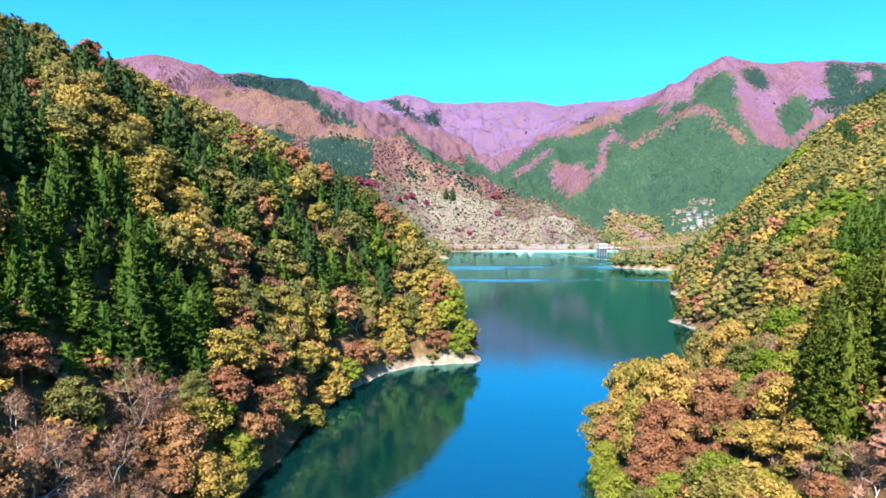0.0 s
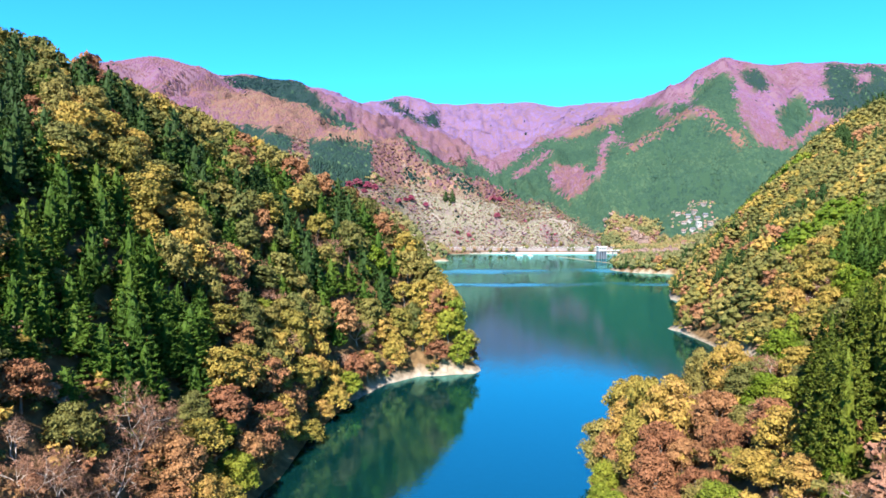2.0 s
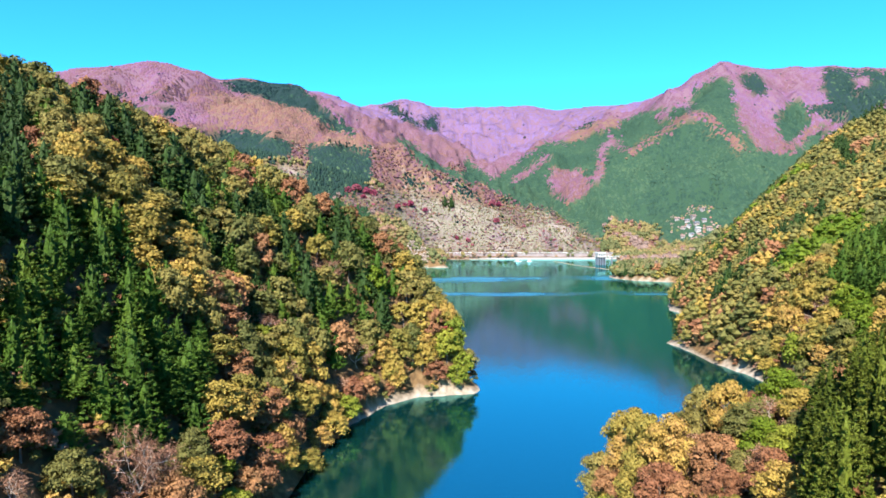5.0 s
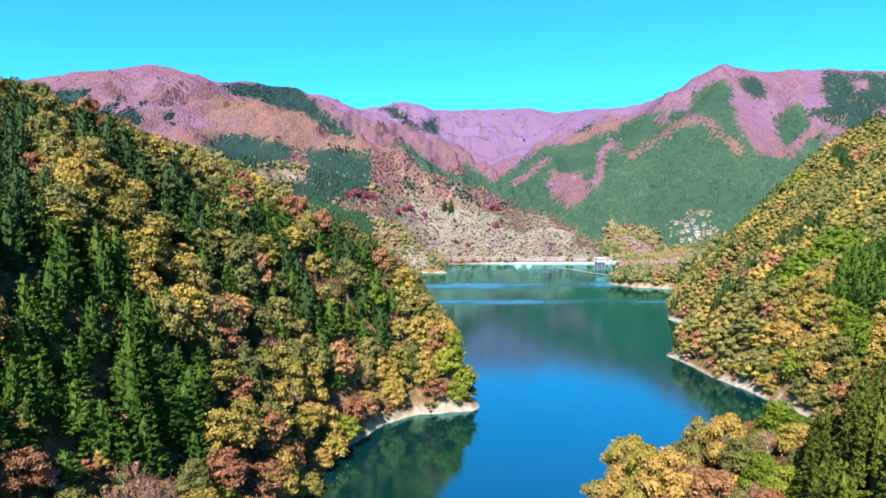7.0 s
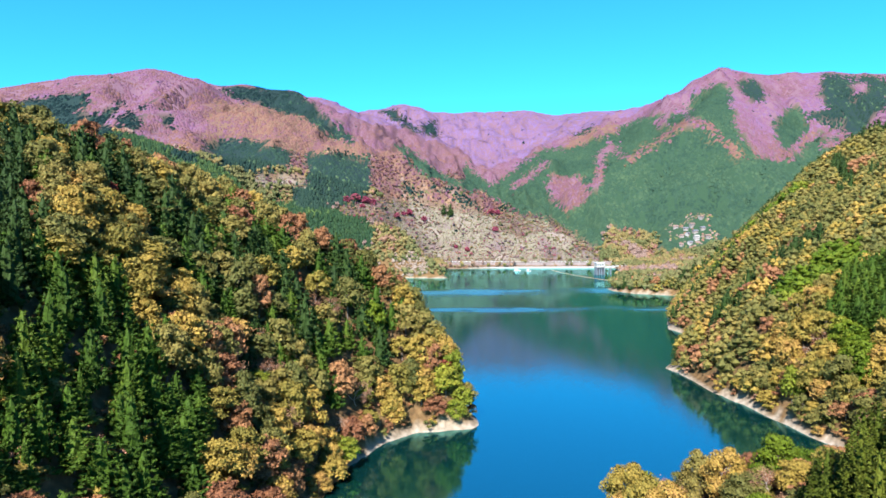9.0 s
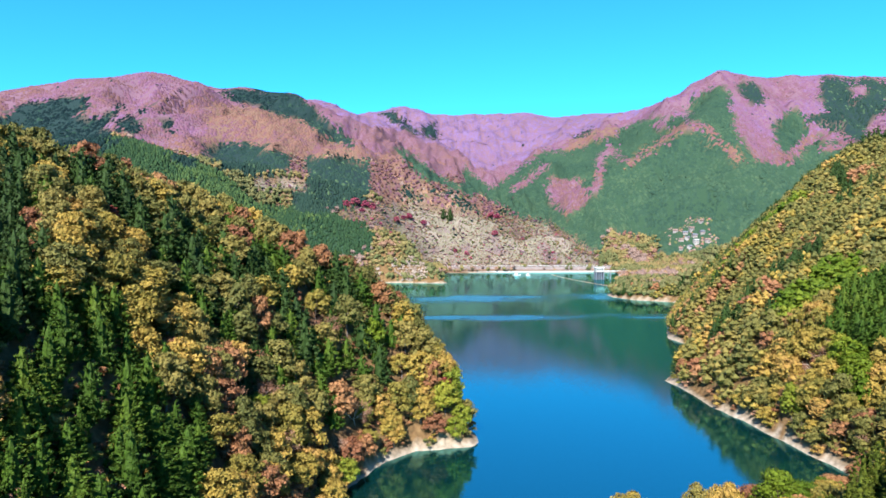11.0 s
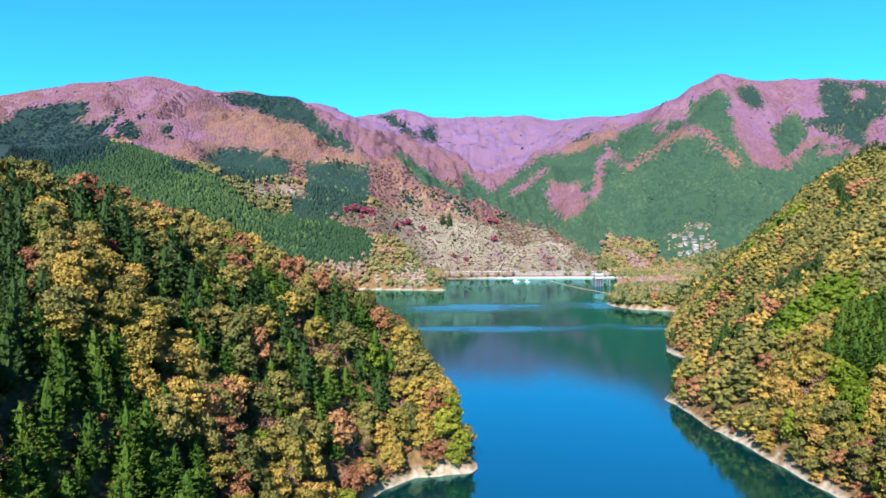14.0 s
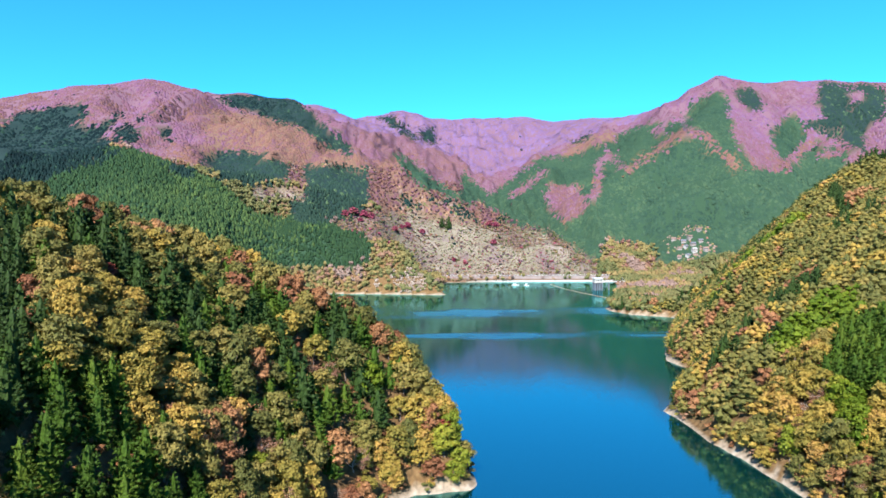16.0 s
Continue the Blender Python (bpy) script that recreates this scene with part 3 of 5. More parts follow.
def surface_at(x, y):
    """Height of the ground sheet at a point, from its grid."""
    x, y = np.asarray(x, float), np.asarray(y, float)
    i = np.clip(np.searchsorted(GX, x) - 1, 0, cols - 2)
    j = np.clip(np.searchsorted(GY, y) - 1, 0, rows - 2)
    fx, fy = (x - GX[i]) / (GX[i + 1] - GX[i]), (y - GY[j]) / (GY[j + 1] - GY[j])
    return (gz[j, i] * (1 - fx) + gz[j, i + 1] * fx) * (1 - fy) + (gz[j + 1, i] * (1 - fx) + gz[j + 1, i + 1] * fx) * fy


# ---- trees ----
OCT_V = np.array([(1, 0, 0), (0, 1, 0), (-1, 0, 0), (0, -1, 0), (0, 0, 1), (0, 0, -1)], float)
OCT_F = np.array([(0, 1, 4), (1, 2, 4), (2, 3, 4), (3, 0, 4), (1, 0, 5), (2, 1, 5), (3, 2, 5), (0, 3, 5)])


class Heap:
    """Triangles gathered into one mesh."""

    def __init__(self):
        self.v, self.f, self.n = [], [], 0

    def add(self, v, f):
        self.v.append(np.asarray(v, float))
        self.f.append(np.asarray(f) + self.n)
        self.n += len(v)

    def arrays(self):
        return np.concatenate(self.v), np.concatenate(self.f)


def unit(v):
    return v / np.maximum(np.linalg.norm(v, axis=-1, keepdims=True), 1e-9)


def tube(heap, points, radii, sides=5):
    """A tapered limb through the points."""
    points = np.asarray(points, float)
    rings = []
    for i, p in enumerate(points):
        along = unit(points[min(i + 1, len(points) - 1)] - points[max(i - 1, 0)])
        a = unit(np.cross(along, (0.31, 0.87, 0.2)))
        b = np.cross(along, a)
        turn = np.arange(sides) * 2 * math.pi / sides
        rings.append(p + radii[i] * (np.cos(turn)[:, None] * a + np.sin(turn)[:, None] * b))
    faces = []
    for i in range(len(points) - 1):
        for s in range(sides):
            a, b = i * sides + s, i * sides + (s + 1) % sides
            faces += [(a, b, b + sides), (a, b + sides, a + sides)]
    heap.add(np.concatenate(rings), faces)


def cards(heap, centres, normals, sizes, rng, crease=0.25):
    """Leaf sprays: small pointed blades that face outwards, all loose from one another."""
    n = len(centres)
    normals = unit(normals)
    a = unit(np.cross(normals, unit(rng.normal(size=(n, 3)))))
    b = np.cross(normals, a)
    s = sizes[:, None]
    long, wide = s * rng.uniform(1.0, 1.5, (n, 1)), s * rng.uniform(0.6, 1.0, (n, 1))
    v = np.stack([centres - a * long - normals * s * crease, centres + a * long * 0.6 - b * wide, centres + a * long * 0.5 + b * wide], 1).reshape(-1, 3)
    heap.add(v, np.arange(3 * n).reshape(-1, 3))


def broadleaf(seed, lobes, sprays, size, tall=10.0, plump=1.0, deep=0.72):
    """A round-crowned broadleaf tree: wood and leaves, at tall metres."""
    rng = np.random.default_rng(seed)
    wood, leaves = Heap(), Heap()
    lean = rng.normal(size=2) * 0.4
    top = np.array([lean[0], lean[1], tall * 0.55])
    tube(wood, [(0, 0, -1.5), (lean[0] * 0.3, lean[1] * 0.3, tall * 0.25), top, top + (0, 0, tall * 0.25)], [0.26, 0.2, 0.13, 0.03], 6)
    wide = tall * rng.uniform(0.36, 0.44)
    for i in range(lobes):
        turn = i * 2.39996 + rng.uniform(-0.4, 0.4)
        up = (i + 0.5) / lobes
        up = np.clip(up + rng.uniform(-0.06, 0.06), 0.02, 0.98)
        out = wide * math.sqrt(max(0.02, 1 - (1.35 * up - 0.35) ** 2)) * rng.uniform(0.6, 0.85)
        c = np.array([lean[0] + out * math.cos(turn), lean[1] + out * math.sin(turn), tall * (0.30 + 0.60 * up)])
        r = tall * rng.uniform(0.15, 0.21) * (1.1 - 0.25 * up) * plump
        if i % 2 == 0:
            tube(wood, [top * rng.uniform(0.5, 0.9), (top + c) / 2 + (0, 0, -0.3), c], [0.10, 0.06, 0.02], 3)
        squash = np.array([1.15, 1.15, deep])
        leaves.add(c + OCT_V * r * 0.80 * rng.uniform(0.8, 1.1, (6, 1)) * squash, OCT_F)
        d = unit(rng.normal(size=(sprays, 3)) + (0.35 * math.cos(turn), 0.35 * math.sin(turn), 0.55))
        p = c + d * r * squash * rng.uniform(0.72, 1.12, (sprays, 1))
        cards(leaves, p, d + rng.normal(size=(sprays, 3)) * 0.55 + (0, 0, 0.15), rng.uniform(0.6, 1.25, sprays) * size, rng)
    return wood.arrays(), leaves.arrays()


def cedar(seed, tufts, blades, size, tall=14.0, slim=0.235, plume=1.0, core=0.54):
    """A conical cedar: a straight stem, an inner cone of shade and tufts of needles that point out and up from it."""
    rng = np.random.default_rng(seed)
    wood, leaves = Heap(), Heap()
    tube(wood, [(0, 0, -1.5), (0, 0, tall * 0.5), (0, 0, tall * 0.9)], [0.24, 0.15, 0.02], 6)
    base = tall * slim * rng.uniform(0.92, 1.08)

    def reach(up):
        return base * (1 - up) ** 0.66 * np.minimum(1.0, (up + 0.06) / 0.16)

    ring = np.arange(7) * 2 * math.pi / 7
    rings = [np.stack([core * reach(up) * np.cos(ring + up), core * reach(up) * np.sin(ring + up), np.full(7, tall * (0.07 + 0.93 * up))], -1) for up in (0.0, 0.16, 0.5, 0.8)]
    shell = []
    for k in range(3):
        for i in range(7):
            p, q = 7 * k + i, 7 * k + (i + 1) % 7
            shell += [(p, q, q + 7), (p, q + 7, p + 7)]
    shell += [(21 + i, 21 + (i + 1) % 7, 28) for i in range(7)]
    leaves.add(np.concatenate(rings + [np.array([(0, 0, tall * 0.96)])]), shell)
    spread = math.sqrt(math.pi * base * tall / tufts)
    for i in range(tufts):
        up = 1 - math.sqrt((i + 0.4) / tufts)
        turn = i * 2.39996 + rng.uniform(-0.5, 0.5)
        outward = np.array([math.cos(turn), math.sin(turn), 0.0])
        out = reach(up) * rng.uniform(0.70, 1.02)
        c = outward * out + (0, 0, tall * (0.07 + 0.93 * up) + rng.uniform(-0.3, 0.3) * spread)
        r = spread * rng.uniform(0.42, 0.68) * (0.55 + 0.45 * (1 - up)) * plume
        leaves.add(c + (OCT_V * rng.uniform(0.7, 1.2, (6, 1))) * r * np.array([0.72, 0.72, 0.95]), OCT_F)
        d = unit(outward * 0.75 + (0, 0, 0.5) + rng.normal(size=(blades, 3)) * 0.62)
        face = unit(outward * 0.5 + (0, -0.1, 0.7) + rng.normal(size=(blades, 3)) * 0.45)
        side = unit(np.cross(d, face))
        at = c + d * r * rng.uniform(0.25, 0.75, (blades, 1))
        long, wide = size * rng.uniform(0.9, 1.9, (blades, 1)), size * rng.uniform(0.32, 0.6, (blades, 1))
        leaves.add(np.stack([at - side * wide, at + side * wide, at + d * long], 1).reshape(-1, 3), np.arange(3 * blades).reshape(-1, 3))
    return wood.arrays(), leaves.arrays()


def bare(seed, sprays, tall=9.0):
    """A half-leafless tree: forking pale limbs, a haze of twigs and few leaves."""
    rng = np.random.default_rng(seed)
    wood, leaves = Heap(), Heap()
    tips = []

    def grow(p, d, length, r, level):
        bend = unit(d + rng.normal(size=3) * 0.18)
        q = p + d * length * 0.5
        e = q + bend * length * 0.5
        tube(wood, [p, q, e], [r, r * 0.8, r * 0.6], 4 if level < 2 else 3)
        if level == 4:
            tips.append(e)
            return
        for _ in range(3 if level < 3 else 2):
            grow(e if rng.random() < 0.6 else q, unit(bend + rng.normal(size=3) * 0.68 + (0, 0, 0.10)), length * rng.uniform(0.62, 0.82), r * 0.58, level + 1)

    grow(np.array([0, 0, -1.0]), unit(np.array([rng.normal() * 0.15, rng.normal() * 0.15, 1])), tall * 0.34, 0.18, 0)
    tips = np.array(tips)
    p = tips[rng.integers(0, len(tips), sprays)] + rng.normal(size=(sprays, 3)) * 0.45
    cards(leaves, p, rng.normal(size=(sprays, 3)) + (0, 0, 0.4), rng.uniform(0.5, 1.2, sprays) * 0.20, rng)
    twig_n = sprays * 8
    p = tips[rng.integers(0, len(tips), twig_n)] + rng.normal(size=(twig_n, 3)) * (0.45, 0.45, 0.35)
    d = unit(rng.normal(size=(twig_n, 3)) + 0.5 * unit(p - np.array([0, 0, tall * 0.4])) + (0, 0, 0.25))
    side = unit(np.cross(d, rng.normal(size=(twig_n, 3)))) * 0.026
    ends = p + d * rng.uniform(0.35, 1.1, (twig_n, 1))
    v = np.stack([p - side, p + side, ends], 1).reshape(-1, 3)
    leaves.add(v, np.arange(len(v)).reshape(-1, 3))
    return wood.arrays(), leaves.arrays()


rng = np.random.default_rng(7)


def scatter(x0, x1, y0, y1, gap):
    """Points on a jittered grid, the rows staggered."""
    xs, ys = np.arange(x0, x1, gap), np.arange(y0, y1, gap * 0.9)
    px, py = np.meshgrid(xs, ys)
    px = px + (np.arange(len(ys)) % 2)[:, None] * gap * 0.5
    px = px + rng.uniform(-0.45, 0.45, px.shape) * gap
    py = py + rng.uniform(-0.45, 0.45, py.shape) * gap
    return px.ravel(), py.ravel()


def joined(name, copies, material_of, label, smooth=False):
    """Many trees as one mesh. copies: verts, faces, x, y, z, turn, width, height, tint and, for flat crowns, the ground's slope."""
    vs, fs, tints, n = [], [], [], 0
    for v, f, x, y, z, turn, w, h, tint, *lie in copies:
        c, s = math.cos(turn) * w, math.sin(turn) * w
        out = np.empty_like(v)
        out[:, 0], out[:, 1], out[:, 2] = v[:, 0] * c - v[:, 1] * s + x, v[:, 0] * s + v[:, 1] * c + y, v[:, 2] * h + z
        if lie:
            out[:, 2] += (out[:, 0] - x) * lie[0] + (out[:, 1] - y) * lie[1]
        vs.append(out)
        fs.append(f + n)
        tints.append(np.full(len(v), tint))
        n += len(v)
    if not vs:
        return None
    ob = mesh_object(name, np.concatenate(vs), np.concatenate(fs), [material_of], {"tint": np.concatenate(tints)}, smooth=smooth)
    return tagged(ob, label, "forest", kind="stuff")


# ---- forest on the near slopes ----
BROAD = [broadleaf(20 + i, 15, 195, 0.235) for i in range(6)]
BROAD_A = [broadleaf(20 + i, 14, 115, 0.32) for i in range(6)]
BROAD_B = [broadleaf(20 + i, 14, 58, 0.44) for i in range(6)]
CEDARS = [cedar(40 + i, 88, 10, 0.37) for i in range(6)]
CEDARS_B = [cedar(40 + i, 60, 6, 0.48) for i in range(6)]
TALL_CEDARS = [cedar(50 + i, 420, 13, 0.50, 29.0, 0.225, 0.80, 0.30) for i in range(3)]
BARES = [bare(60 + i, 240, 10.0) for i in range(5)]
BUSHES = [broadleaf(80 + i, 4, 30, 0.36, 4.0) for i in range(4)]
BROAD_MID = [broadleaf(120 + i, 8, 26, 0.34, 10.0, 1.2, 0.95) for i in range(6)]
BROAD_LOW = [broadleaf(130 + i, 7, 11, 0.46, 10.0, 1.32, 1.0) for i in range(6)]
CEDARS_MID = [cedar(140 + i, 34, 5, 0.6) for i in range(4)]


def clump(seed, lobes, squash=1.2, sprays=11):
    """A far crown: a few rough lumps of unequal size with loose sprays, ten metres tall."""
    r = np.random.default_rng(seed)
    heap = Heap()
    for i in range(lobes):
        turn = i * 2.4 + r.uniform(-0.5, 0.5)
        out = 0.0 if i == 0 else r.uniform(1.6, 2.6)
        size = r.uniform(2.2, 2.8) if i == 0 else r.uniform(1.3, 2.0)
        c = np.array([out * math.cos(turn), out * math.sin(turn), 4.4 if i == 0 else r.uniform(2.4, 5.4)])
        heap.add(c + OCT_V * size * r.uniform(0.75, 1.15, (6, 1)) * (1, 1, squash), OCT_F)
        d = unit(r.normal(size=(sprays, 3)) + (0, -0.2, 0.5))
        cards(heap, c + d * size * np.array([1, 1, squash]) * 0.86, d + r.normal(size=(sprays, 3)) * 0.3, r.uniform(0.6, 1.1, sprays) * size * 0.42, r)
    return heap.arrays()


BROAD_FAR = [clump(220 + i, 2, 1.2, 8) for i in range(5)]
SHRUBS = [clump(240 + i, 3, 0.8, 5) for i in range(5)]
SIDE_CROWNS = [clump(250 + i, 2, 1.2, 4) for i in range(5)]
CEDAR_STANDS = [(-70, 109, -68, 125, 6), (-62, 106, -61, 125, 5), (-72, 106, -57, 102, 7), (-68, 113, -51, 112, 6), (-75, 110, -67, 103, 5), (-63, 97, -59, 101, 8), (-67, 118, -65, 120, 5), (-58, 118, -52, 111, 8), (-60, 106, -53, 97, 7), (-57, 88, -57, 88, 7), (-69,
    154, -67, 154, 3), (-61, 156, -58, 160, 5), (-47, 172, -38, 191, 5.5), (-27, 206, -18, 217, 5.5), (-26, 215, -18, 212, 4), (-34, 182, -34, 182, 3), (-53, 167, -53, 167, 3), (-49, 123, -49, 123, 5), (147, 222, 165, 236, 9), (148, 204, 162, 222, 8)]
PINE_STANDS = [(-106, 154, -105, 155, 3), (-94, 136, -80, 113, 6), (-98, 146, -96, 150, 4), (-76, 183, -67, 165, 4), (-42, 210, -33, 214, 3), (-83, 164, -82, 169, 4), (-59, 163, -59, 163, 3), (-77, 179, -65, 190, 3),
    (283, 447, 257, 398, 4), (181, 311, 176, 298, 5), (198, 327, 198, 326, 3), (147, 274, 141, 262, 4), (177, 271, 177, 271, 4), (-40, 185, -40, 185, 3)]
BRIGHT_STANDS = [(146, 250, 168, 256, 8), (150, 264, 172, 270, 8), (194, 432, 219, 446, 9), (219, 446, 247, 434, 8), (-25, 210, -25, 210, 5), (138,
    213, 133, 198, 4)]
BARE_STANDS = [(47, 90, 50, 104, 4), (62, 84, 66, 90, 4), (122, 213, 130, 218, 4)]


def drifts(x, y, size, loose, seed):
    """Even numbers from 0 to 1 that run in drifts over the slope, so that like trees stand together."""
    field = fractal(x / size, y / size, 3, seed) + loose * rng.normal(size=len(x))
    out = np.empty(len(x))
    out[np.argsort(field)] = (np.arange(len(x)) + 0.5) / len(x)
    return out


def near_kind(x, y, z, pick):
    """The kind of a tree on the near slopes: stands of cedar, golden slopes, bare and russet trees low down."""
    low = z < 15
    out = np.where(pick < 0.32, 0, np.where(pick < 0.60, 1, np.where(pick < 0.74, 2, np.where(pick < 0.78, 3, np.where(pick < 0.795, 4, np.where(pick < 0.87, 5, np.where(pick < 0.91, 7, 6)))))))
    lowly = np.where(pick < 0.42, 0, np.where(pick < 0.49, 1, np.where(pick < 0.74, 2, np.where(pick < 0.80, 3, 6))))
    near_left = np.where(pick < 0.14, 0, np.where(pick < 0.40, 2, np.where(pick < 0.43, 3, 6)))
    out = np.where(low & (x < 0), lowly, out)
    out = np.where((x < 0) & (z < 29) & (y < 118), near_left, out)
    crest = np.where(pick < 0.26, 0, np.where(pick < 0.68, 1, np.where(pick < 0.74, 2, np.where(pick < 0.75, 4, np.where(pick < 0.87, 5, 7)))))
    out = np.where((x < 0) & (z > 36) & (y > 115), crest, out)
    out = np.where((x > 0) & (x < 75) & (y < 150), np.where(pick < 0.30, 0, np.where(pick < 0.34, 3, np.where(pick < 0.62, 2, np.where(pick < 0.74, 1, 6)))), out)
    out = np.where(inside_capsules(x, y, CEDAR_STANDS, 3, 77), np.where(pick < 0.94, 5, 1), out)
    out = np.where(inside_capsules(x, y, PINE_STANDS, 2, 79), 7, out)
    out = np.where((np.hypot(x - 6, y - 209) < 6), 3, out)
    out = np.where(inside_capsules(x, y, BARE_STANDS, 2, 75), 6, out)
    stands = inside_capsules(x, y, CEDAR_STANDS, 3, 77) | inside_capsules(x, y, PINE_STANDS, 2, 79)
    out = np.where((x > 90) & ~stands & ((out == 5) | (out == 7)), 1, out)
    return np.where(inside_capsules(x, y, BRIGHT_STANDS, 2, 78), np.where(pick < 0.75, 8, 3), out)


LEAF = [GOLD, OLIVE, RUSSET, LIME, RED, CEDAR, TWIG, DARK_CEDAR, BRIGHT_CEDAR]
WORDS = ["round broadleaf tree in golden-yellow autumn leaf on the slope", "olive-green broadleaf tree starting to turn", "rust-brown autumn broadleaf tree",
         "lime-yellow broadleaf tree near the water", "small crimson maple among the golden trees", "dark green conical cedar on the steep slope", "half-bare tree with pale twigs and few brown leaves",
         "blackish-green pine standing among the golden trees", "bright green round-crowned evergreen tree on the slope"]
NAMES = ["broadleaf_tree"] * 5 + ["cedar_tree", "bare_tree", "pine_tree", "evergreen_tree"]
SHAPES = [BROAD] * 5 + [CEDARS, BARES, CEDARS, BROAD]
SHAPES_A = [BROAD_A] * 5 + [CEDARS, BARES, CEDARS, BROAD_A]
SHAPES_B = [BROAD_B] * 5 + [CEDARS_B, BARES, CEDARS_B, BROAD_B]
DETAIL = [SHAPES, SHAPES_A, SHAPES_B]
TALL_STAND = [(42, 58, 50, 78, 5.5), (52, 56, 62, 80, 8)]
# trees that can be told apart from the air: place, and the crown's width in metres
LONE_CEDARS = [(-58, 87, 3.8), (-59, 92, 5.6), (-63, 97, 6.2), (-52, 105, 9.0), (-58, 116, 7.8), (-60, 104, 4.0), (-53, 125, 4.0), (-51, 131, 6.4), (-47, 170, 5.4), (-35, 185, 4.5), (-62, 124, 6.4), (-59, 156, 8.0), (-55, 165, 6.6), (-70, 158, 5.3), (-61, 109, 7.0), (-67, 122, 7.6)]
LONE_CEDARS += [(-70, 115, 7.0), (-66, 106, 7.1), (-30, 200, 7.0), (-17, 217, 6.4), (-64, 118, 7.5), (-58, 132, 6.8), (-47, 175, 6.7), (-43, 167, 7.3), (-22, 214, 8.9)]
LONE_PINES = [(-80, 127, 8.0), (-87, 124, 8.0), (-40, 185, 9.5), (-26, 207, 9.5), (-20, 206, 9.0), (-32, 213, 9.5), (-72, 165, 8.0), (-78, 164, 7.5), (-50, 168, 5.5), (-76, 112, 8.0), (-73, 106, 8.0), (-66, 168, 8.0), (-104, 170, 7.0), (-100, 172, 6.0), (-36, 216, 8.8), (-74, 174, 8.5)]
LONE_PINES += [(-89, 169, 8.6), (-92, 162, 8.4), (-79, 117, 7.7), (-105, 156, 8.5)]
GOLD_TREES = [(-75, 154, 9.6), (-72, 132, 9.6), (-79, 149, 10.2), (-52, 184, 11.0), (-47, 198, 10.4), (-40, 200, 9.6), (-52, 160, 9.4), (-63, 150, 9.4), (-35, 155, 9.0), (-42, 133, 10.8), (-70, 184, 9.6), (-96, 154, 11.0), (-42, 125, 10.6), (-34, 160, 9.2), (38, 125, 11.8), (35, 115, 9.0)]
GOLD_TREES += [(153, 374, 7.0), (116, 240, 7.5), (37, 79, 4.6), (39, 65, 2.6), (37, 67, 2.8), (47, 102, 8.0), (32, 102, 8.0), (36, 109, 9.0)]
OLIVE_TREES = [(-62, 142, 8.5), (-48, 180, 9.4), (-62, 100, 5.0), (-64, 175, 8.4), (-50, 84, 8.0), (-44, 107, 8.0), (31, 121, 9.2), (45, 107, 6.6), (31, 76, 5.0), (42, 86, 5.4), (48, 97, 7.6), (28, 84, 5.0)]
LIME_TREES = [(-46, 156, 7.2), (-40, 111, 6.9), (-36, 107, 8.6), (29, 109, 6.0), (-24, 195, 7.2), (5, 207, 8.0), (26, 92, 7.4), (27, 104, 5.4), (29, 77, 6.0), (32, 70, 5.6), (32, 61, 3.6), (28, 98, 5.0)]
RUSSET_TREES = [(-59, 139, 9.0), (-30, 189, 9.0), (-26, 179, 9.0), (-88, 136, 9.0), (-85, 128, 7.0), (-35, 121, 9.6), (32, 116, 7.0), (113, 289, 8.0), (123, 218, 9.0), (128, 226, 8.0), (-42, 95, 9.4), (-55, 81, 8.0), (31, 89, 8.6), (38, 87, 6.0), (36, 93, 5.4), (33, 53, 3.2)]
RUSSET_TREES += [(34, 83, 5.2)]
RED_MAPLES = [(-73, 144, 4.1), (142, 229, 6.0)]
BARE_TREES = [(-46, 93, 13.0), (-55, 100, 6.2), (-48, 77, 8.0), (41, 108, 7.0), (-40, 153, 9.6), (-44, 83, 10.0), (-52, 76, 8.0), (124, 246, 8.0), (44, 84, 6.0), (35, 52, 5.0), (34, 49, 5.0), (34, 57, 3.8), (33, 65, 3.5), (34, 62, 3.4), (37, 98, 6.4), (29, 71, 4.0)]
BARE_TREES += [(31, 57, 3.6)]
EVERGREENS = [(56, 103, 9.0), (75, 121, 6.4), (64, 109, 7.0), (37, 58, 3.8), (35.5, 56, 2.4), (46, 89, 6.6)]
LANDMARKS = [(k, *spot) for k, spots in ((0, GOLD_TREES), (1, OLIVE_TREES), (2, RUSSET_TREES), (3, LIME_TREES), (4, RED_MAPLES), (5, LONE_CEDARS), (6, BARE_TREES), (7, LONE_PINES), (8, EVERGREENS)) for spot in spots]
px, py = scatter(-190, 190, 36, 236, 4.6)
keep = (shore_distance(px, py) > np.where((px < 0) & (py < 176), 0.5, np.where(px > 60, 2.6, 1.6))) & (np.abs(px) < 0.73 * py + 12) & ~inside_capsules(px, py, TALL_STAND, 0, 0)
keep &= ~((px > 20) & (px < 50) & (py > 80) & (py < 132) & (rng.random(len(px)) < 0.4))
keep &= ~((px >= 50) & (px < 84) & (py > 90) & (py < 126) & (rng.random(len(px)) < 0.5))
keep &= ~((px > 0) & (py < 82) & (px > 0.62 * py))
for _, lx, ly, wide in LANDMARKS:
    keep &= np.hypot(px - lx, py - ly) > 0.30 * wide + 1.0
px, py = px[keep], py[keep]
pz = surface_at(px, py)
pick = drifts(px, py, 16, 0.09, 201)
kinds = near_kind(px, py, pz, pick)
kinds = np.where((kinds == 6) & (px > 0) & (shore_distance(px, py) < 7), 3, kinds)
order = np.argsort(np.hypot(px, py))
counts, templates, rest = {}, {}, []


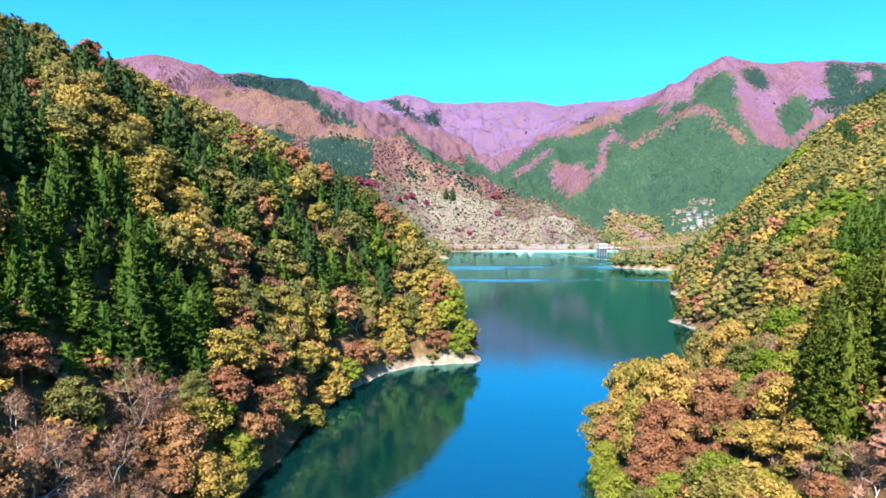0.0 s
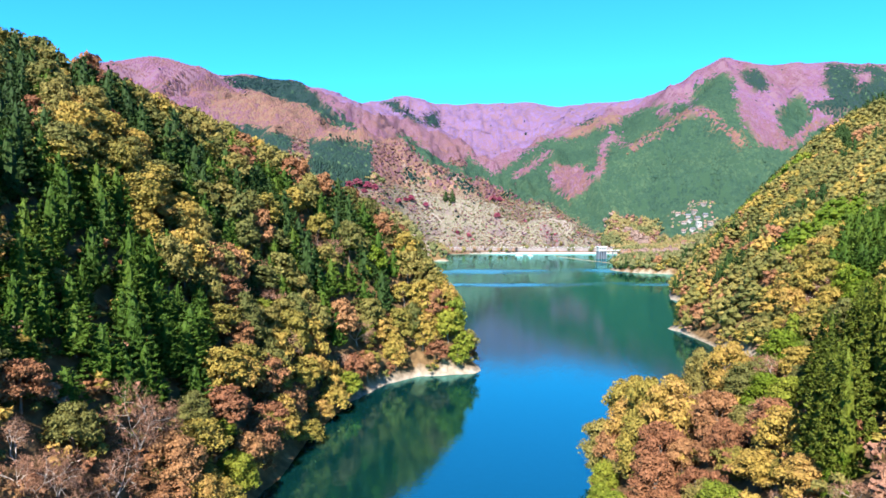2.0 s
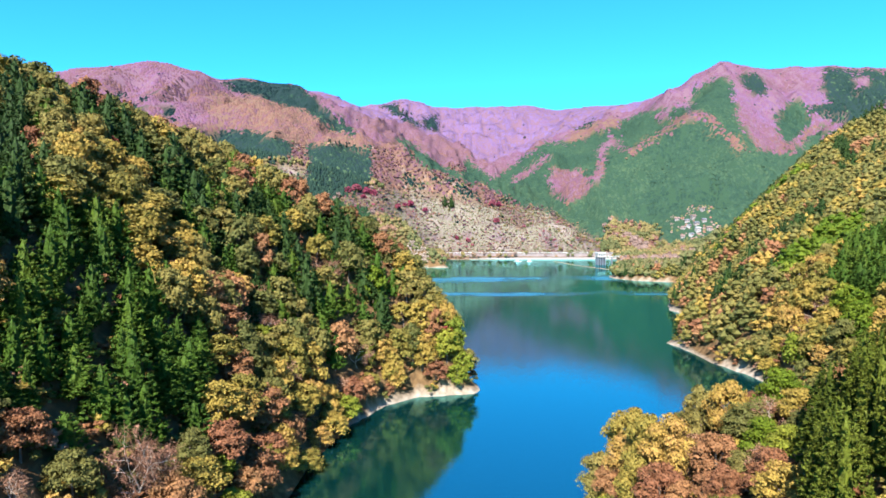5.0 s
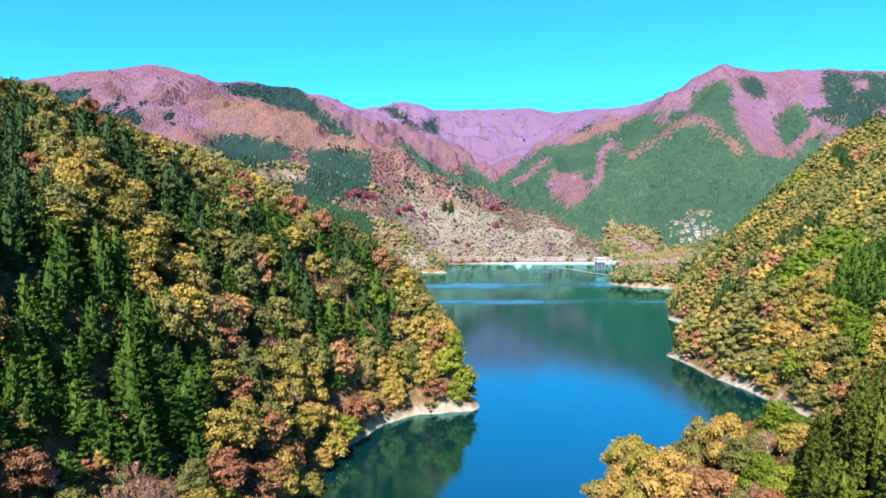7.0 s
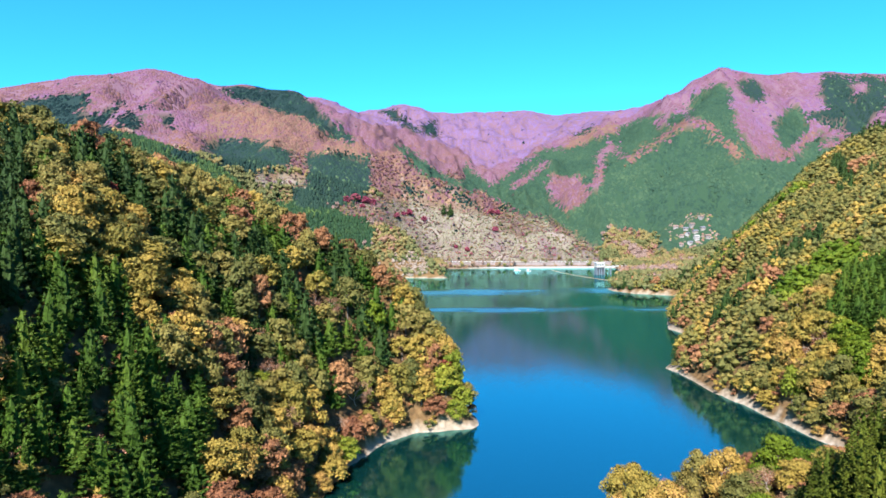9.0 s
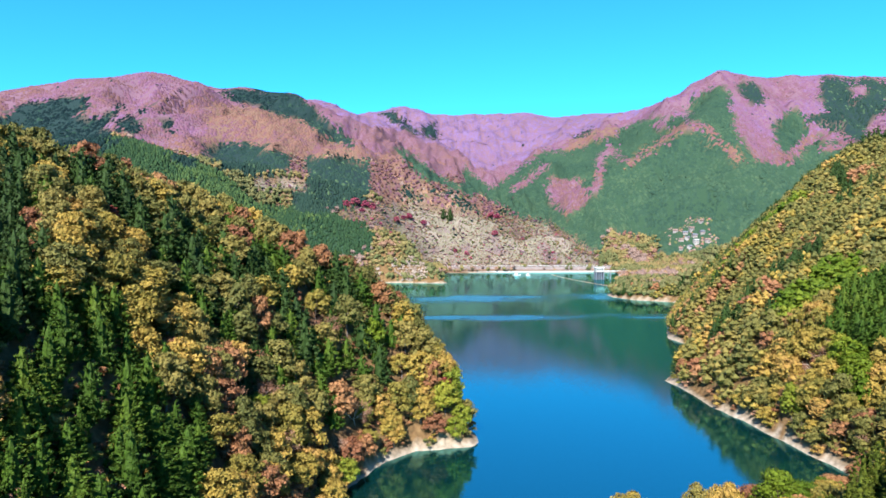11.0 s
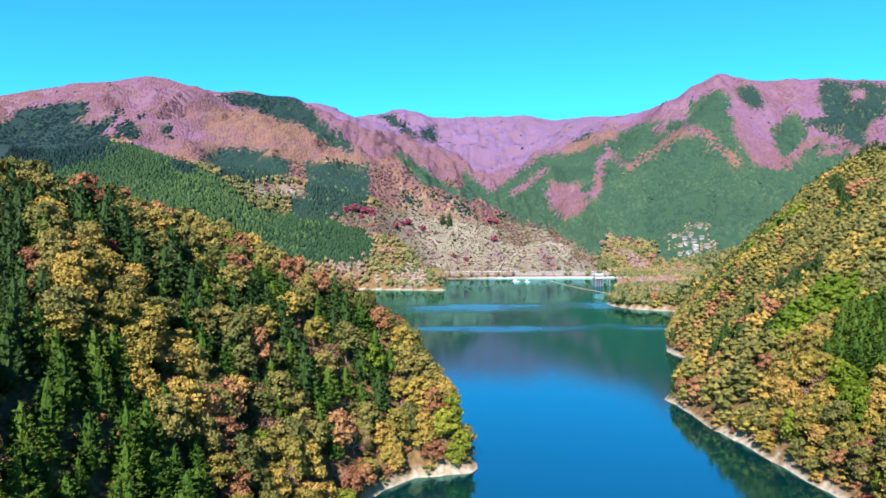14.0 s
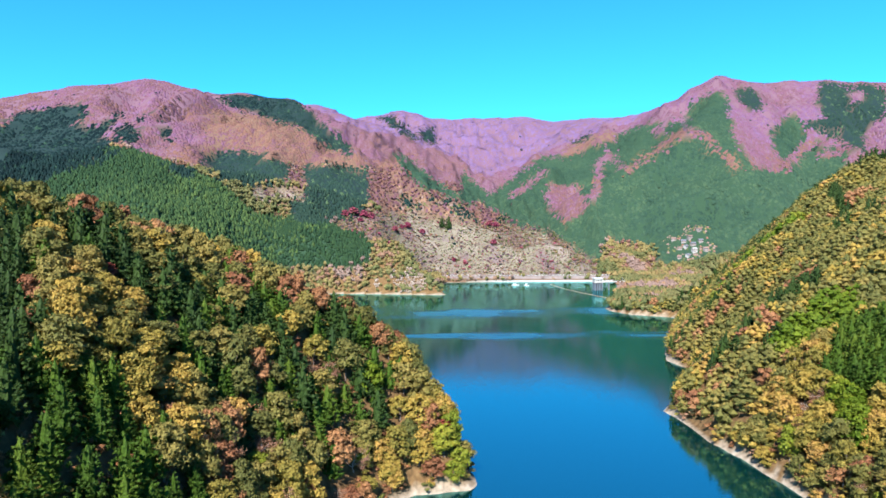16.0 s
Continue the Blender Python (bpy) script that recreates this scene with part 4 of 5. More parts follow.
def plant(name, kind, fine, shape, m):
    """One tree of its own: the first of a shape is built, the others are copies."""
    key = (kind, fine, shape)
    if key not in templates:
        root = new(name)
        (wood_v, wood_f), (leaf_v, leaf_f) = DETAIL[fine][kind][shape] if kind < 9 else TALL_CEDARS[shape]
        mesh_object("trunk", wood_v, wood_f, [PALE_BARK if kind == 6 else BARK], parent=root, smooth=True)
        mesh_object("crown", leaf_v, leaf_f, [LEAF[kind] if kind < 9 else OLD_CEDAR], parent=root)
        tagged(root, WORDS[kind] if kind < 9 else "tall old cedar with tufted dark green boughs", "tree", group="trees on the near slopes")
        templates[key] = root
    else:
        root = copy_thing(templates[key], Matrix.Identity(4))
    root.matrix_basis = m
    return root


for k, x, y, across in LANDMARKS:
    name = NAMES[k]
    counts[name] = counts.get(name, 0) + 1
    cone = k in (5, 7)
    wide = across / (7.2 if cone else 10.0)
    tall = np.clip(across * 1.65, 8.5, 15.5) / 14.0 if cone else max(0.72 if across > 6 else 0.3, 0.98 * wide)
    if 20 < x < 60 and y > 98 and k in (0, 1):
        tall *= 1.5 if x > 45 or y < 115 else 1.25
    plant(name, k, 0 if y < 108 or (x > 0 and y < 130) else 1 if y < 160 else 2, int(rng.integers(len(DETAIL[0][k]))),
          Matrix.LocRotScale((x, y, float(surface_at(x, y)) - 0.3), Euler((0, 0, rng.uniform(0, 6.28))), (wide, wide, tall * rng.uniform(0.95, 1.1))))

for i in order:
    k = int(kinds[i])
    fine = 0 if py[i] < 108 or (px[i] > 0 and py[i] < 130) else 1 if py[i] < 160 else 2
    bank = DETAIL[fine][k]
    shape = int(rng.integers(len(bank)))
    tall, wide = rng.uniform(0.75, 1.4), rng.uniform(0.85, 1.25)
    if k == 4:
        tall, wide = tall * 0.6, wide * 0.6
    if k in (5, 7):
        tall, wide = rng.uniform(0.58, 0.95), rng.uniform(0.9, 1.3)
    if 44 < px[i] < 125 and 88 < py[i] < 152:
        tall, wide = tall * 0.6, wide * 0.8
    if px[i] > 0 and py[i] < 92:
        tall, wide = tall * 0.5, wide * 0.6
    if px[i] < -50 and py[i] < 88:
        tall, wide = tall * 0.5, wide * 0.8
    if shore_distance(px[i], py[i]) < 5:
        tall, wide = tall * 0.7, wide * 0.75
    turn = rng.uniform(0, 6.28)
    name = NAMES[k]
    if counts.get(name, 0) >= 300:
        rest.append((k, fine, shape, px[i], py[i], pz[i], turn, wide, tall, rng.random()))
        continue
    counts[name] = counts.get(name, 0) + 1
    plant(name, k, fine, shape, Matrix.LocRotScale((px[i], py[i], pz[i] - 0.2), Euler((0, 0, turn)), (wide, wide, tall)))

# the old cedars on the near bank
tx, ty = scatter(28, 78, 40, 90, 4.6)
keep = inside_capsules(tx, ty, TALL_STAND, 0, 0) & (shore_distance(tx, ty) > 3) & (tx / ty > 0.61) & (ty > 54)
for i, (x, y) in enumerate(zip(tx[keep], ty[keep])):
    foot = float(surface_at(x, y)) - 0.3
    # the stand's crest climbs away from the water
    tall = max(0.35, (np.interp(x / y, [0.56, 0.61, 0.67, 0.72, 0.9], [30, 37, 42, 45, 50]) + rng.uniform(-2, 1) - foot) / 29.0)
    wide = np.clip(0.95 * tall, 0.5, 0.8) * rng.uniform(0.85, 1.1)
    plant("cedar_tree", 9, 0, i % 3, Matrix.LocRotScale((x, y, foot), Euler((0, 0, rng.uniform(0, 6.28))), (wide, wide, tall)))

for k in range(9):
    mine = [r for r in rest if r[0] == k]
    joined("near_forest_crowns", [(*DETAIL[fine][k][s][1], x, y, z, t, w, h, q) for _, fine, s, x, y, z, t, w, h, q in mine], LEAF[k], WORDS[k])
joined("near_forest_trunks", [(*DETAIL[fine][k][s][0], x, y, z, t, w, h, q) for k, fine, s, x, y, z, t, w, h, q in rest], BARK, "brown trunks and limbs of the forest")

# undergrowth between the trees and hanging over the banks
bx, by = scatter(-150, 240, 40, 620, 3.6)
edge = shore_distance(bx, by)
chance = rng.random(len(bx))
keep = (edge > 0.5 + 0.7 * (by > 172)) & (np.abs(bx) < 0.74 * by + 10) & (((edge < 6) & ((by < 236) | ((bx > 95) & (chance < 0.5)))) | ((chance < np.where(((bx < 0) & (by < 128)) | ((bx > 18) & (bx < 66) & (by < 132)), 0.85, 0.34)) & (by < 236)))
bx, by = bx[keep], by[keep]
bz = surface_at(bx, by)
which = rng.random(len(bx))
for low, high, m, words in ((0, 0.35, GOLD, "yellow undergrowth bushes"), (0.35, 0.7, RUSSET, "rust-brown undergrowth bushes"), (0.7, 0.93, OLIVE, "olive undergrowth bushes"), (0.93, 1, TWIG, "leafless grey-brown bushes")):
    at = np.flatnonzero((which >= low) & (which < high))
    joined("undergrowth", [(*BUSHES[int(rng.integers(4))][1], bx[i], by[i], bz[i] - 0.3, rng.uniform(0, 6.28), rng.uniform(0.7, 1.4), rng.uniform(0.6, 1.2), rng.random()) for i in at], m, words)

# ---- forest on the middle slopes ----
px, py = scatter(90, 470, 232, 700, 5.3)
keep = (shore_distance(px, py) > np.where(py > 285, 3.0, 2.2)) & (px < 0.75 * py + 25)
px, py = px[keep], py[keep]
pz = surface_at(px, py)
crest_ok = (surface_at(px * 1.04, py * 1.04) > pz - 6) | (pz < 9)
px, py, pz = px[crest_ok], py[crest_ok], pz[crest_ok]
kinds = near_kind(px, py, pz + 20, drifts(px, py, 26, 0.03, 203))
kinds = np.where((kinds == 2) & (fractal(px / 34, py / 34, 3, 211) < 0.53), np.where(fractal(px / 20, py / 20, 2, 213) < 0.5, 0, 1), kinds)
kinds = np.where((kinds == 3) & ~inside_capsules(px, py, BRIGHT_STANDS, 4, 78), 1, kinds)
kinds = np.where((kinds == 6) & ~inside_capsules(px, py, BARE_STANDS, 4, 75), 0, np.where(kinds == 4, 0, kinds))
kinds = np.where((kinds == 0) & (fractal(px / 24, py / 24, 3, 217) + 0.08 * rng.normal(size=len(px)) > 0.49), 1, kinds)
near_crest = surface_at(px * 1.07, py * 1.07) < pz + 4
draw = drifts(px, py, 12, 0.12, 215)
kinds = np.where(near_crest & (kinds < 5), np.where(draw < 0.28, 7, np.where(draw < 0.34, 2, np.where(draw < 0.5, 1, kinds))), kinds)
for k in range(9):
    at = np.flatnonzero(kinds == k)
    copies = [(*(CEDARS_MID[int(rng.integers(4))] if k in (5, 7) else (BROAD_MID if py[i] < 248 else BROAD_LOW)[int(rng.integers(6))])[1], px[i], py[i], pz[i] - 0.5, rng.uniform(0, 6.28), *rng.uniform((0.72, 0.66), (1.1, 1.05)), rng.random()) for i in at]
    joined("hillside_forest", copies, LEAF[k], "autumn forest on the far bank's hillside")

# ---- woods round the head of the lake ----
TURN5 = np.arange(5) * 2 * math.pi / 5
CONE_V = np.array([(0, 0, 1)] + [(0.30 * math.cos(a), 0.30 * math.sin(a), 0.1) for a in TURN5] + [(0.21 * math.cos(a + 0.5), 0.21 * math.sin(a + 0.5), 0.6) for a in TURN5])
CONE_F = np.array([(1 + i, 1 + (i + 1) % 5, 6 + i) for i in range(5)] + [(6 + i, 1 + (i + 1) % 5, 6 + (i + 1) % 5) for i in range(5)] + [(6 + i, 6 + (i + 1) % 5, 0) for i in range(5)])
DOME_V = np.array([(0, 0, 0.42)] + [(0.66 * math.cos(a), 0.66 * math.sin(a), 0.0) for a in TURN5])
DOME_F = np.array([(0, 1 + i, 1 + (i + 1) % 5) for i in range(5)])
SPIKE_V = np.array([(0, 0, 0.60)] + [(0.58 * math.cos(a), 0.58 * math.sin(a), 0.06) for a in TURN5])


# open ground: the village, the dam's road and the intake
CLEARINGS = [(-92, 866, -24, 860, 6), (446, 1152, 480, 1170, 20), (20, 1066, 280, 1068, 12), (286, 1020, 300, 1000, 16)]


def wood_belt(name, x0, x1, y0, y1, gap, tall, close, kinds=(0, 1, 2, 3, 4)):
    """Woods on the slopes that face the lake, one mesh for each kind of tree."""
    px, py = scatter(x0, x1, y0, y1, gap)
    keep = (shore_distance(px, py) > 2.5) & (np.abs(px) < 0.72 * py + 20)
    px, py = px[keep], py[keep]
    pz = surface_at(px, py)
    seen = surface_at(px * 0.99, py * 0.99) < pz + 0.01 * py * 0.12
    px, py, pz = px[seen], py[seen], pz[seen]
    # the stands run into one another at their edges
    stray = py / 1500 * rng.normal(size=(2, len(px)))
    what = cover(px + 5 * stray[0], py, pz + 4 * stray[1])
    keep = np.isin(what, kinds) & ~(inside_capsules(px, py, CLEARINGS, 0, 0) & (rng.random(len(px)) < np.where(py > 1100, 0.62, 0.85)))
    if y0 >= 1100:
        keep &= ((what == 3) & (py < 1420) & (pz < 215)) == close
    px, py, pz, what = px[keep], py[keep], pz[keep], what[keep]
    pick = rng.random(len(px))
    patchy = fractal(px / 60, py / 60, 3, 17)
    broad_patch = fractal(px / 170, (py + pz) / 170, 3, 19)
    lie_x = np.clip((surface_at(px + 4, py) - surface_at(px - 4, py)) / 8, -1.2, 1.2)
    lie_y = np.clip((surface_at(px, py + 4) - surface_at(px, py - 4)) / 8, -1.2, 1.2)
    near_village = np.hypot((px - 464) / 46, (py - 1166) / 50) < 0.4 + 1.1 * fractal(px / 22, py / 22, 3, 57)
    # the farthest ridges get the lilac end, haze put into the crown colour
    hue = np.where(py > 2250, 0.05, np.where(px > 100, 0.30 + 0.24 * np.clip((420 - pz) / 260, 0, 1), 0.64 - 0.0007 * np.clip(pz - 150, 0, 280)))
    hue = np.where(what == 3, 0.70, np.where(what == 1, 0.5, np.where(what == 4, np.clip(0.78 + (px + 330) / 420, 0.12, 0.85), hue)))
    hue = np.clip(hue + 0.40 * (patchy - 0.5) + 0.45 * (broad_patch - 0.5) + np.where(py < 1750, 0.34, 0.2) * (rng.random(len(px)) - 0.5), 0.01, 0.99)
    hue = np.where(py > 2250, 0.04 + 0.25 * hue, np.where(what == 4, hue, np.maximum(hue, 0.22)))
    if y0 < 1100:
        hue = np.where(what == 1, np.clip(0.12 + 0.8 * (px + 440) / 240 + 0.5 * (patchy - 0.5) + 0.5 * (rng.random(len(px)) - 0.5), 0.02, 0.98), hue)
    lots = {}
    for i in range(len(px)):
        k, q, tint = what[i], pick[i], hue[i]
        if k in (0, 3) and close:
            q = min(0.999, max(0.0, 0.45 * q + 2.6 * (patchy[i] - 0.5) + 0.28))
        if k == 2:
            if q > 2.4 * (patchy[i] + 0.6 * broad_patch[i]) - 0.82:
                continue
            q = (q * 7.3) % 1
            m, s = (HAZED_RUSSET if q < 0.22 else FAR_TWIG if q < 0.46 else HAZED_OLIVE if q < 0.66 else HAZED_GOLD if q < 0.74 else CRIMSON if q < 0.79 else HAZED_BROAD if q < 0.95 else FAR_DARK), 0.26 + 0.55 * rng.random() ** 1.7
            tint = rng.uniform(0.25, 0.6)
        elif near_village[i] and k != 4 and q < 0.93:
            q = (q * 7.7) % 1
            m, s, k = (HAZED_RUSSET if q < 0.15 else FAR_TWIG if q < 0.6 else HAZED_GOLD if q < 0.7 else HAZED_OLIVE), 0.7, 3
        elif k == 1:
            m, s = (SPUR_HAZED_GREEN if close else HAZED_GREEN), 1.0 if close else 1.1
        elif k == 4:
            m, s = (FAR_DARK if q < 0.93 else HAZED_GREEN), 1.0
        elif close and (py[i] < 1100 or (px[i] > 130 and pz[i] < 70)):
            m, s = (HAZED_OLIVE if q < 0.46 else HAZED_GOLD if q < 0.80 else HAZED_RUSSET if q < 0.95 else FAR_TWIG), 1.2
        elif close:
            tint = 0.42 + 0.4 * rng.random()
            m, s = (HAZED_BROAD if q < 0.72 else HAZED_RUSSET if q < 0.82 else FAR_TWIG if q < 0.9 else HAZED_OLIVE if q < 0.95 else FAR_DARK), 0.8
        else:
            m, s = (HAZED_BROAD if q < 0.997 else FAR_DARK), 1.1
        cone = k in (1, 4)
        if close:
            v, f = (CONE_V * (tall * 1.2, tall * 1.2, tall * 0.95), CONE_F) if cone else (SHRUBS if k == 2 else BROAD_FAR)[i % 5]
        else:
            v, f = (SPIKE_V if cone else DOME_V) * (tall, tall, tall * (0.2 if py[i] > 2250 else 0.55 if cone or py[i] > 1750 else 0.9)), DOME_F
        sheet = not close or (py[i] > 1100 and k == 3 and px[i] < 130 and i % 3)
        if sheet and close:
            v, f = DOME_V * 6.5, DOME_F
        s = s * (rng.uniform(0.55, 1.4) if close and not cone else rng.uniform(0.75, 1.25))
        lots.setdefault(m.name, (m, []))[1].append((v, f, px[i], py[i], pz[i] - 0.4, rng.uniform(0, 6.28), s, s * rng.uniform(0.8, 1.2), tint, *((lie_x[i], lie_y[i]) if sheet else ())))
    for m, copies in lots.values():
        joined(name, copies, m, "distant autumn woods on the mountainside")


wood_belt("lakehead_woods", -720, 680, 620, 1100, 4.7, 9.5, True, [0, 3])
wood_belt("spur_plantation", -720, 500, 540, 1100, 4.3, 6.8, True, [1, 4])
wood_belt("scrub_and_bushes", -330, 340, 860, 1330, 3.6, 10.0, True, [2])
wood_belt("valley_woods", -420, 760, 1100, 1420, 4.4, 9.5, True, [3])
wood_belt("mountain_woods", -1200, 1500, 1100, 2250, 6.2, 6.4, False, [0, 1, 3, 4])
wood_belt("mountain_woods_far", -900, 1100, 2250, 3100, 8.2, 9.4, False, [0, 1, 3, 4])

# crimson maples and two dark firs that stand out on the open hillside
MAPLES = [(-155, 1038, 1.0), (-142, 1051, 1.25), (-127, 1056, 1.1), (-114, 1055, 0.9), (-130, 1041, 0.7), (-77, 1091, 0.9), (-57, 1128, 1.0), (-31, 1135, 0.8), (98, 1213, 1.1), (109, 1198, 0.9), (98, 1133, 0.9), (47, 1097, 0.7), (27, 1102, 0.6), (-80, 1008, 0.6), (-66, 1118, 0.7), (84, 1205, 0.7)]
firsts = {}
for i, (x, y, big) in enumerate(MAPLES + [(5.6, 1155, 1.15), (18, 1154, 1.35)]):
    fir = i >= len(MAPLES)
    key = (fir, i % 3)
    if key not in firsts:
        root = new("fir_tree" if fir else "maple_tree")
        (wood_v, wood_f), (leaf_v, leaf_f) = (CEDARS_B if fir else BROAD_B)[i % 3]
        mesh_object("trunk", wood_v, wood_f, [BARK], parent=root, smooth=True)
        mesh_object("crown", leaf_v, leaf_f, [DARK_CEDAR if fir else CRIMSON], parent=root)
        tagged(root, "dark green fir alone on the open hillside" if fir else "crimson maple on the open scrubby hillside", "tree", group="firs on the open hillside" if fir else "maples on the open hillside")
        firsts[key] = root
    else:
        root = copy_thing(firsts[key], Matrix.Identity(4))
    big *= 1.6
    tall = big * (0.9 if fir else 0.78)
    root.matrix_basis = Matrix.LocRotScale((x, y, float(surface_at(x, y)) - 0.3), Euler((0, 0, i * 1.7)), (big * 0.95, big * 0.95, tall))

# the woods go on beside and behind the open view
ox, oy = scatter(-250, 330, -150, 330, 7.2)
keep = (shore_distance(ox, oy) > 2) & (np.abs(ox) > 0.73 * np.maximum(oy, 0) + 26) & ~((ox > 0) & (ox < 150) & (oy > 15) & (oy < 120))
ox, oy = ox[keep], oy[keep]
oz = surface_at(ox, oy)
which = rng.random(len(ox))
for low, high, m in ((0, 0.4, GOLD), (0.4, 0.66, OLIVE), (0.66, 0.8, RUSSET), (0.8, 1.01, CEDAR)):
    at = np.flatnonzero((which >= low) & (which < high))
    joined("side_woods", [(*SIDE_CROWNS[int(rng.integers(5))], ox[i], oy[i], oz[i] - 0.3, rng.uniform(0, 6.28), rng.uniform(0.8, 1.2), rng.uniform(0.7, 1.1), rng.random()) for i in at], m, "autumn forest on the valley side")

# low tussocks and brambles over the open scrub
gx_, gy_ = scatter(-330, 340, 880, 1330, 2.5)
gz_ = surface_at(gx_, gy_)
keep = (cover(gx_, gy_, gz_) == 2) & (shore_distance(gx_, gy_) > 4) & (rng.random(len(gx_)) < 0.75 * fractal(gx_ / 26, gy_ / 26, 3, 83) + 0.1) & (surface_at(gx_ * 0.99, gy_ * 0.99) < gz_ + 0.0012 * gy_)
gx_, gy_, gz_ = gx_[keep], gy_[keep], gz_[keep]
which = np.clip(fractal(gx_ / 40, gy_ / 40, 3, 85) + rng.uniform(-0.22, 0.22, len(gx_)), 0, 1)
for low, high, m in ((0, 0.40, HAZED_RUSSET), (0.40, 0.54, FAR_TWIG), (0.54, 0.64, HAZED_GOLD), (0.64, 1.01, HAZED_OLIVE)):
    at = np.flatnonzero((which >= low) & (which < high))
    joined("scrub_tussocks", [(OCT_V * rng.uniform(0.6, 1.2, (6, 1)), OCT_F, gx_[i], gy_[i], gz_[i] + 0.15, rng.uniform(0, 6.28), rng.uniform(0.8, 2.0), rng.uniform(0.5, 1.2), rng.random()) for i in at], m, "low tussocks and brambles on the open hillside")

# pale dry reeds on the low bank across the lake
rx, ry = scatter(-100, -18, 852, 882, 2.6)
keep = (shore_distance(rx, ry) > 2) & (fractal(rx / 22, ry / 22, 2, 55) > 0.42)
rx, ry = rx[keep], ry[keep]
rz = surface_at(rx, ry)
joined("dry_reeds", [(*BROAD_FAR[int(rng.integers(5))], x, y, z - 0.5, rng.uniform(0, 6.28), rng.uniform(0.4, 0.7), rng.uniform(0.4, 0.75), rng.random()) for x, y, z in zip(rx, ry, rz)], REED, "pale dry reeds and leafless shrubs on the low bank")


# ---- built things round the lake ----
def part(name, bm, m, parent=None, label=""):
    data = bpy.data.meshes.new(name)
    bm.to_mesh(data)
    bm.free()
    data.materials.append(m)
    ob = new(name, data)
    ob.parent = parent
    if label:
        ob["label"] = label
    return ob


def box(bm, x0, x1, y0, y1, z0, z1, bevel=0.0):
    made = bmesh.ops.create_cube(bm, size=1.0, matrix=Matrix.Translation(((x0 + x1) / 2, (y0 + y1) / 2, (z0 + z1) / 2)) @ Matrix.Diagonal((x1 - x0, y1 - y0, z1 - z0, 1)))
    if bevel:
        edges = {e for v in made["verts"] for e in v.link_edges}
        bmesh.ops.bevel(bm, geom=list(edges), offset=bevel, segments=1, affect="EDGES")


def boxed(name, m, parent, *boxes, bevel=0.0, label=""):
    bm = bmesh.new()
    for b in boxes:
        box(bm, *b, bevel=bevel)
    return part(name, bm, m, parent, label)


def thing(name, x, y, z, label, category, turn=0.0, group=""):
    return_ob = new(name)
    return_ob.matrix_world = pose(x, y, z, 0, 0, turn)
    return tagged(return_ob, label, category, group=group)


def ground_z(x, y):
    return float(surface_at(x, y))


# intake tower: four dark piers with gate slots between them, a white gatehouse on top
tower = thing("intake_tower", 229, 903, 0, "white-roofed concrete intake tower on dark piers in the lake", "tower", 8)
for i in range(4):
    boxed("pier", STEEL, tower, (-6 + i * 3.55, -4.65 + i * 3.55, -4.5, 4.5, -10, 11), bevel=0.15)
boxed("gate", GLASS, tower, (-4.65, 6.0, 1.2, 1.6, -10, 10.8), label="dark steel intake screen")
boxed("deck", CONCRETE, tower, (-7.0, 7.0, -5.6, 5.6, 11, 12.0), bevel=0.12)
gatehouse = boxed("gatehouse", CONCRETE, tower, (-5.8, 5.8, -4.4, 4.4, 12.0, 17.2), bevel=0.1)
boxed("roof", WHITE, tower, (-6.6, 6.6, -5.2, 5.2, 17.2, 17.9), bevel=0.12)
for i in range(3):
    boxed("window", GLASS, gatehouse, (-4.6 + i * 3.5, -2.8 + i * 3.5, -4.46, -4.38, 13.6, 15.8))
bridge = thing("access_bridge", 238, 905, 0, "pale concrete footbridge from the intake tower to the bank", "bridge", 12)
boxed("deck", CONCRETE, bridge, (0, 44, -1.3, 1.3, 11.2, 11.9))
for i in range(3):
    boxed("pier", STEEL, bridge, (8 + i * 13, 9.2 + i * 13, -0.8, 0.8, -9, 11.2))
for side in (-1.25, 1.15):
    boxed("railing", WHITE, bridge, (0, 44, side, side + 0.1, 12.7, 12.85), *[(i * 2.2, i * 2.2 + 0.1, side, side + 0.1, 11.9, 12.7) for i in range(20)])


def pontoon(x, y, length, turn):
    p = thing("work_pontoon", x, y, 0, "white floating work pontoon with a small cabin moored near the dam", "pontoon", turn, "pontoons near the dam")
    boxed("hull", CONCRETE, p, (-length / 2, length / 2, -2.2, 2.2, -0.5, 0.9), bevel=0.25)
    cabin = boxed("cabin", WHITE, p, (-length * 0.25, length * 0.12, -1.5, 1.5, 0.9, 3.6), bevel=0.1)
    boxed("cabin_roof", CONCRETE, cabin, (-length * 0.29, length * 0.16, -1.8, 1.8, 3.6, 3.85))
    for i in range(3):
        a = -length * 0.22 + i * length * 0.12
        boxed("window", GLASS, cabin, (a, a + length * 0.07, -1.55, -1.49, 1.9, 3.0))
    boxed("mast", STEEL, p, (length * 0.3, length * 0.3 + 0.2, -0.1, 0.1, 0.9, 6.0))
    boxed("railing", WHITE, p, (-length / 2, length / 2, -2.1, -2.0, 1.8, 1.9), *[(-length / 2 + i * length / 8, -length / 2 + i * length / 8 + 0.1, -2.1, -2.0, 0.9, 1.8) for i in range(9)])


pontoon(120, 985, 12, 4)
pontoon(137, 978, 8, -6)

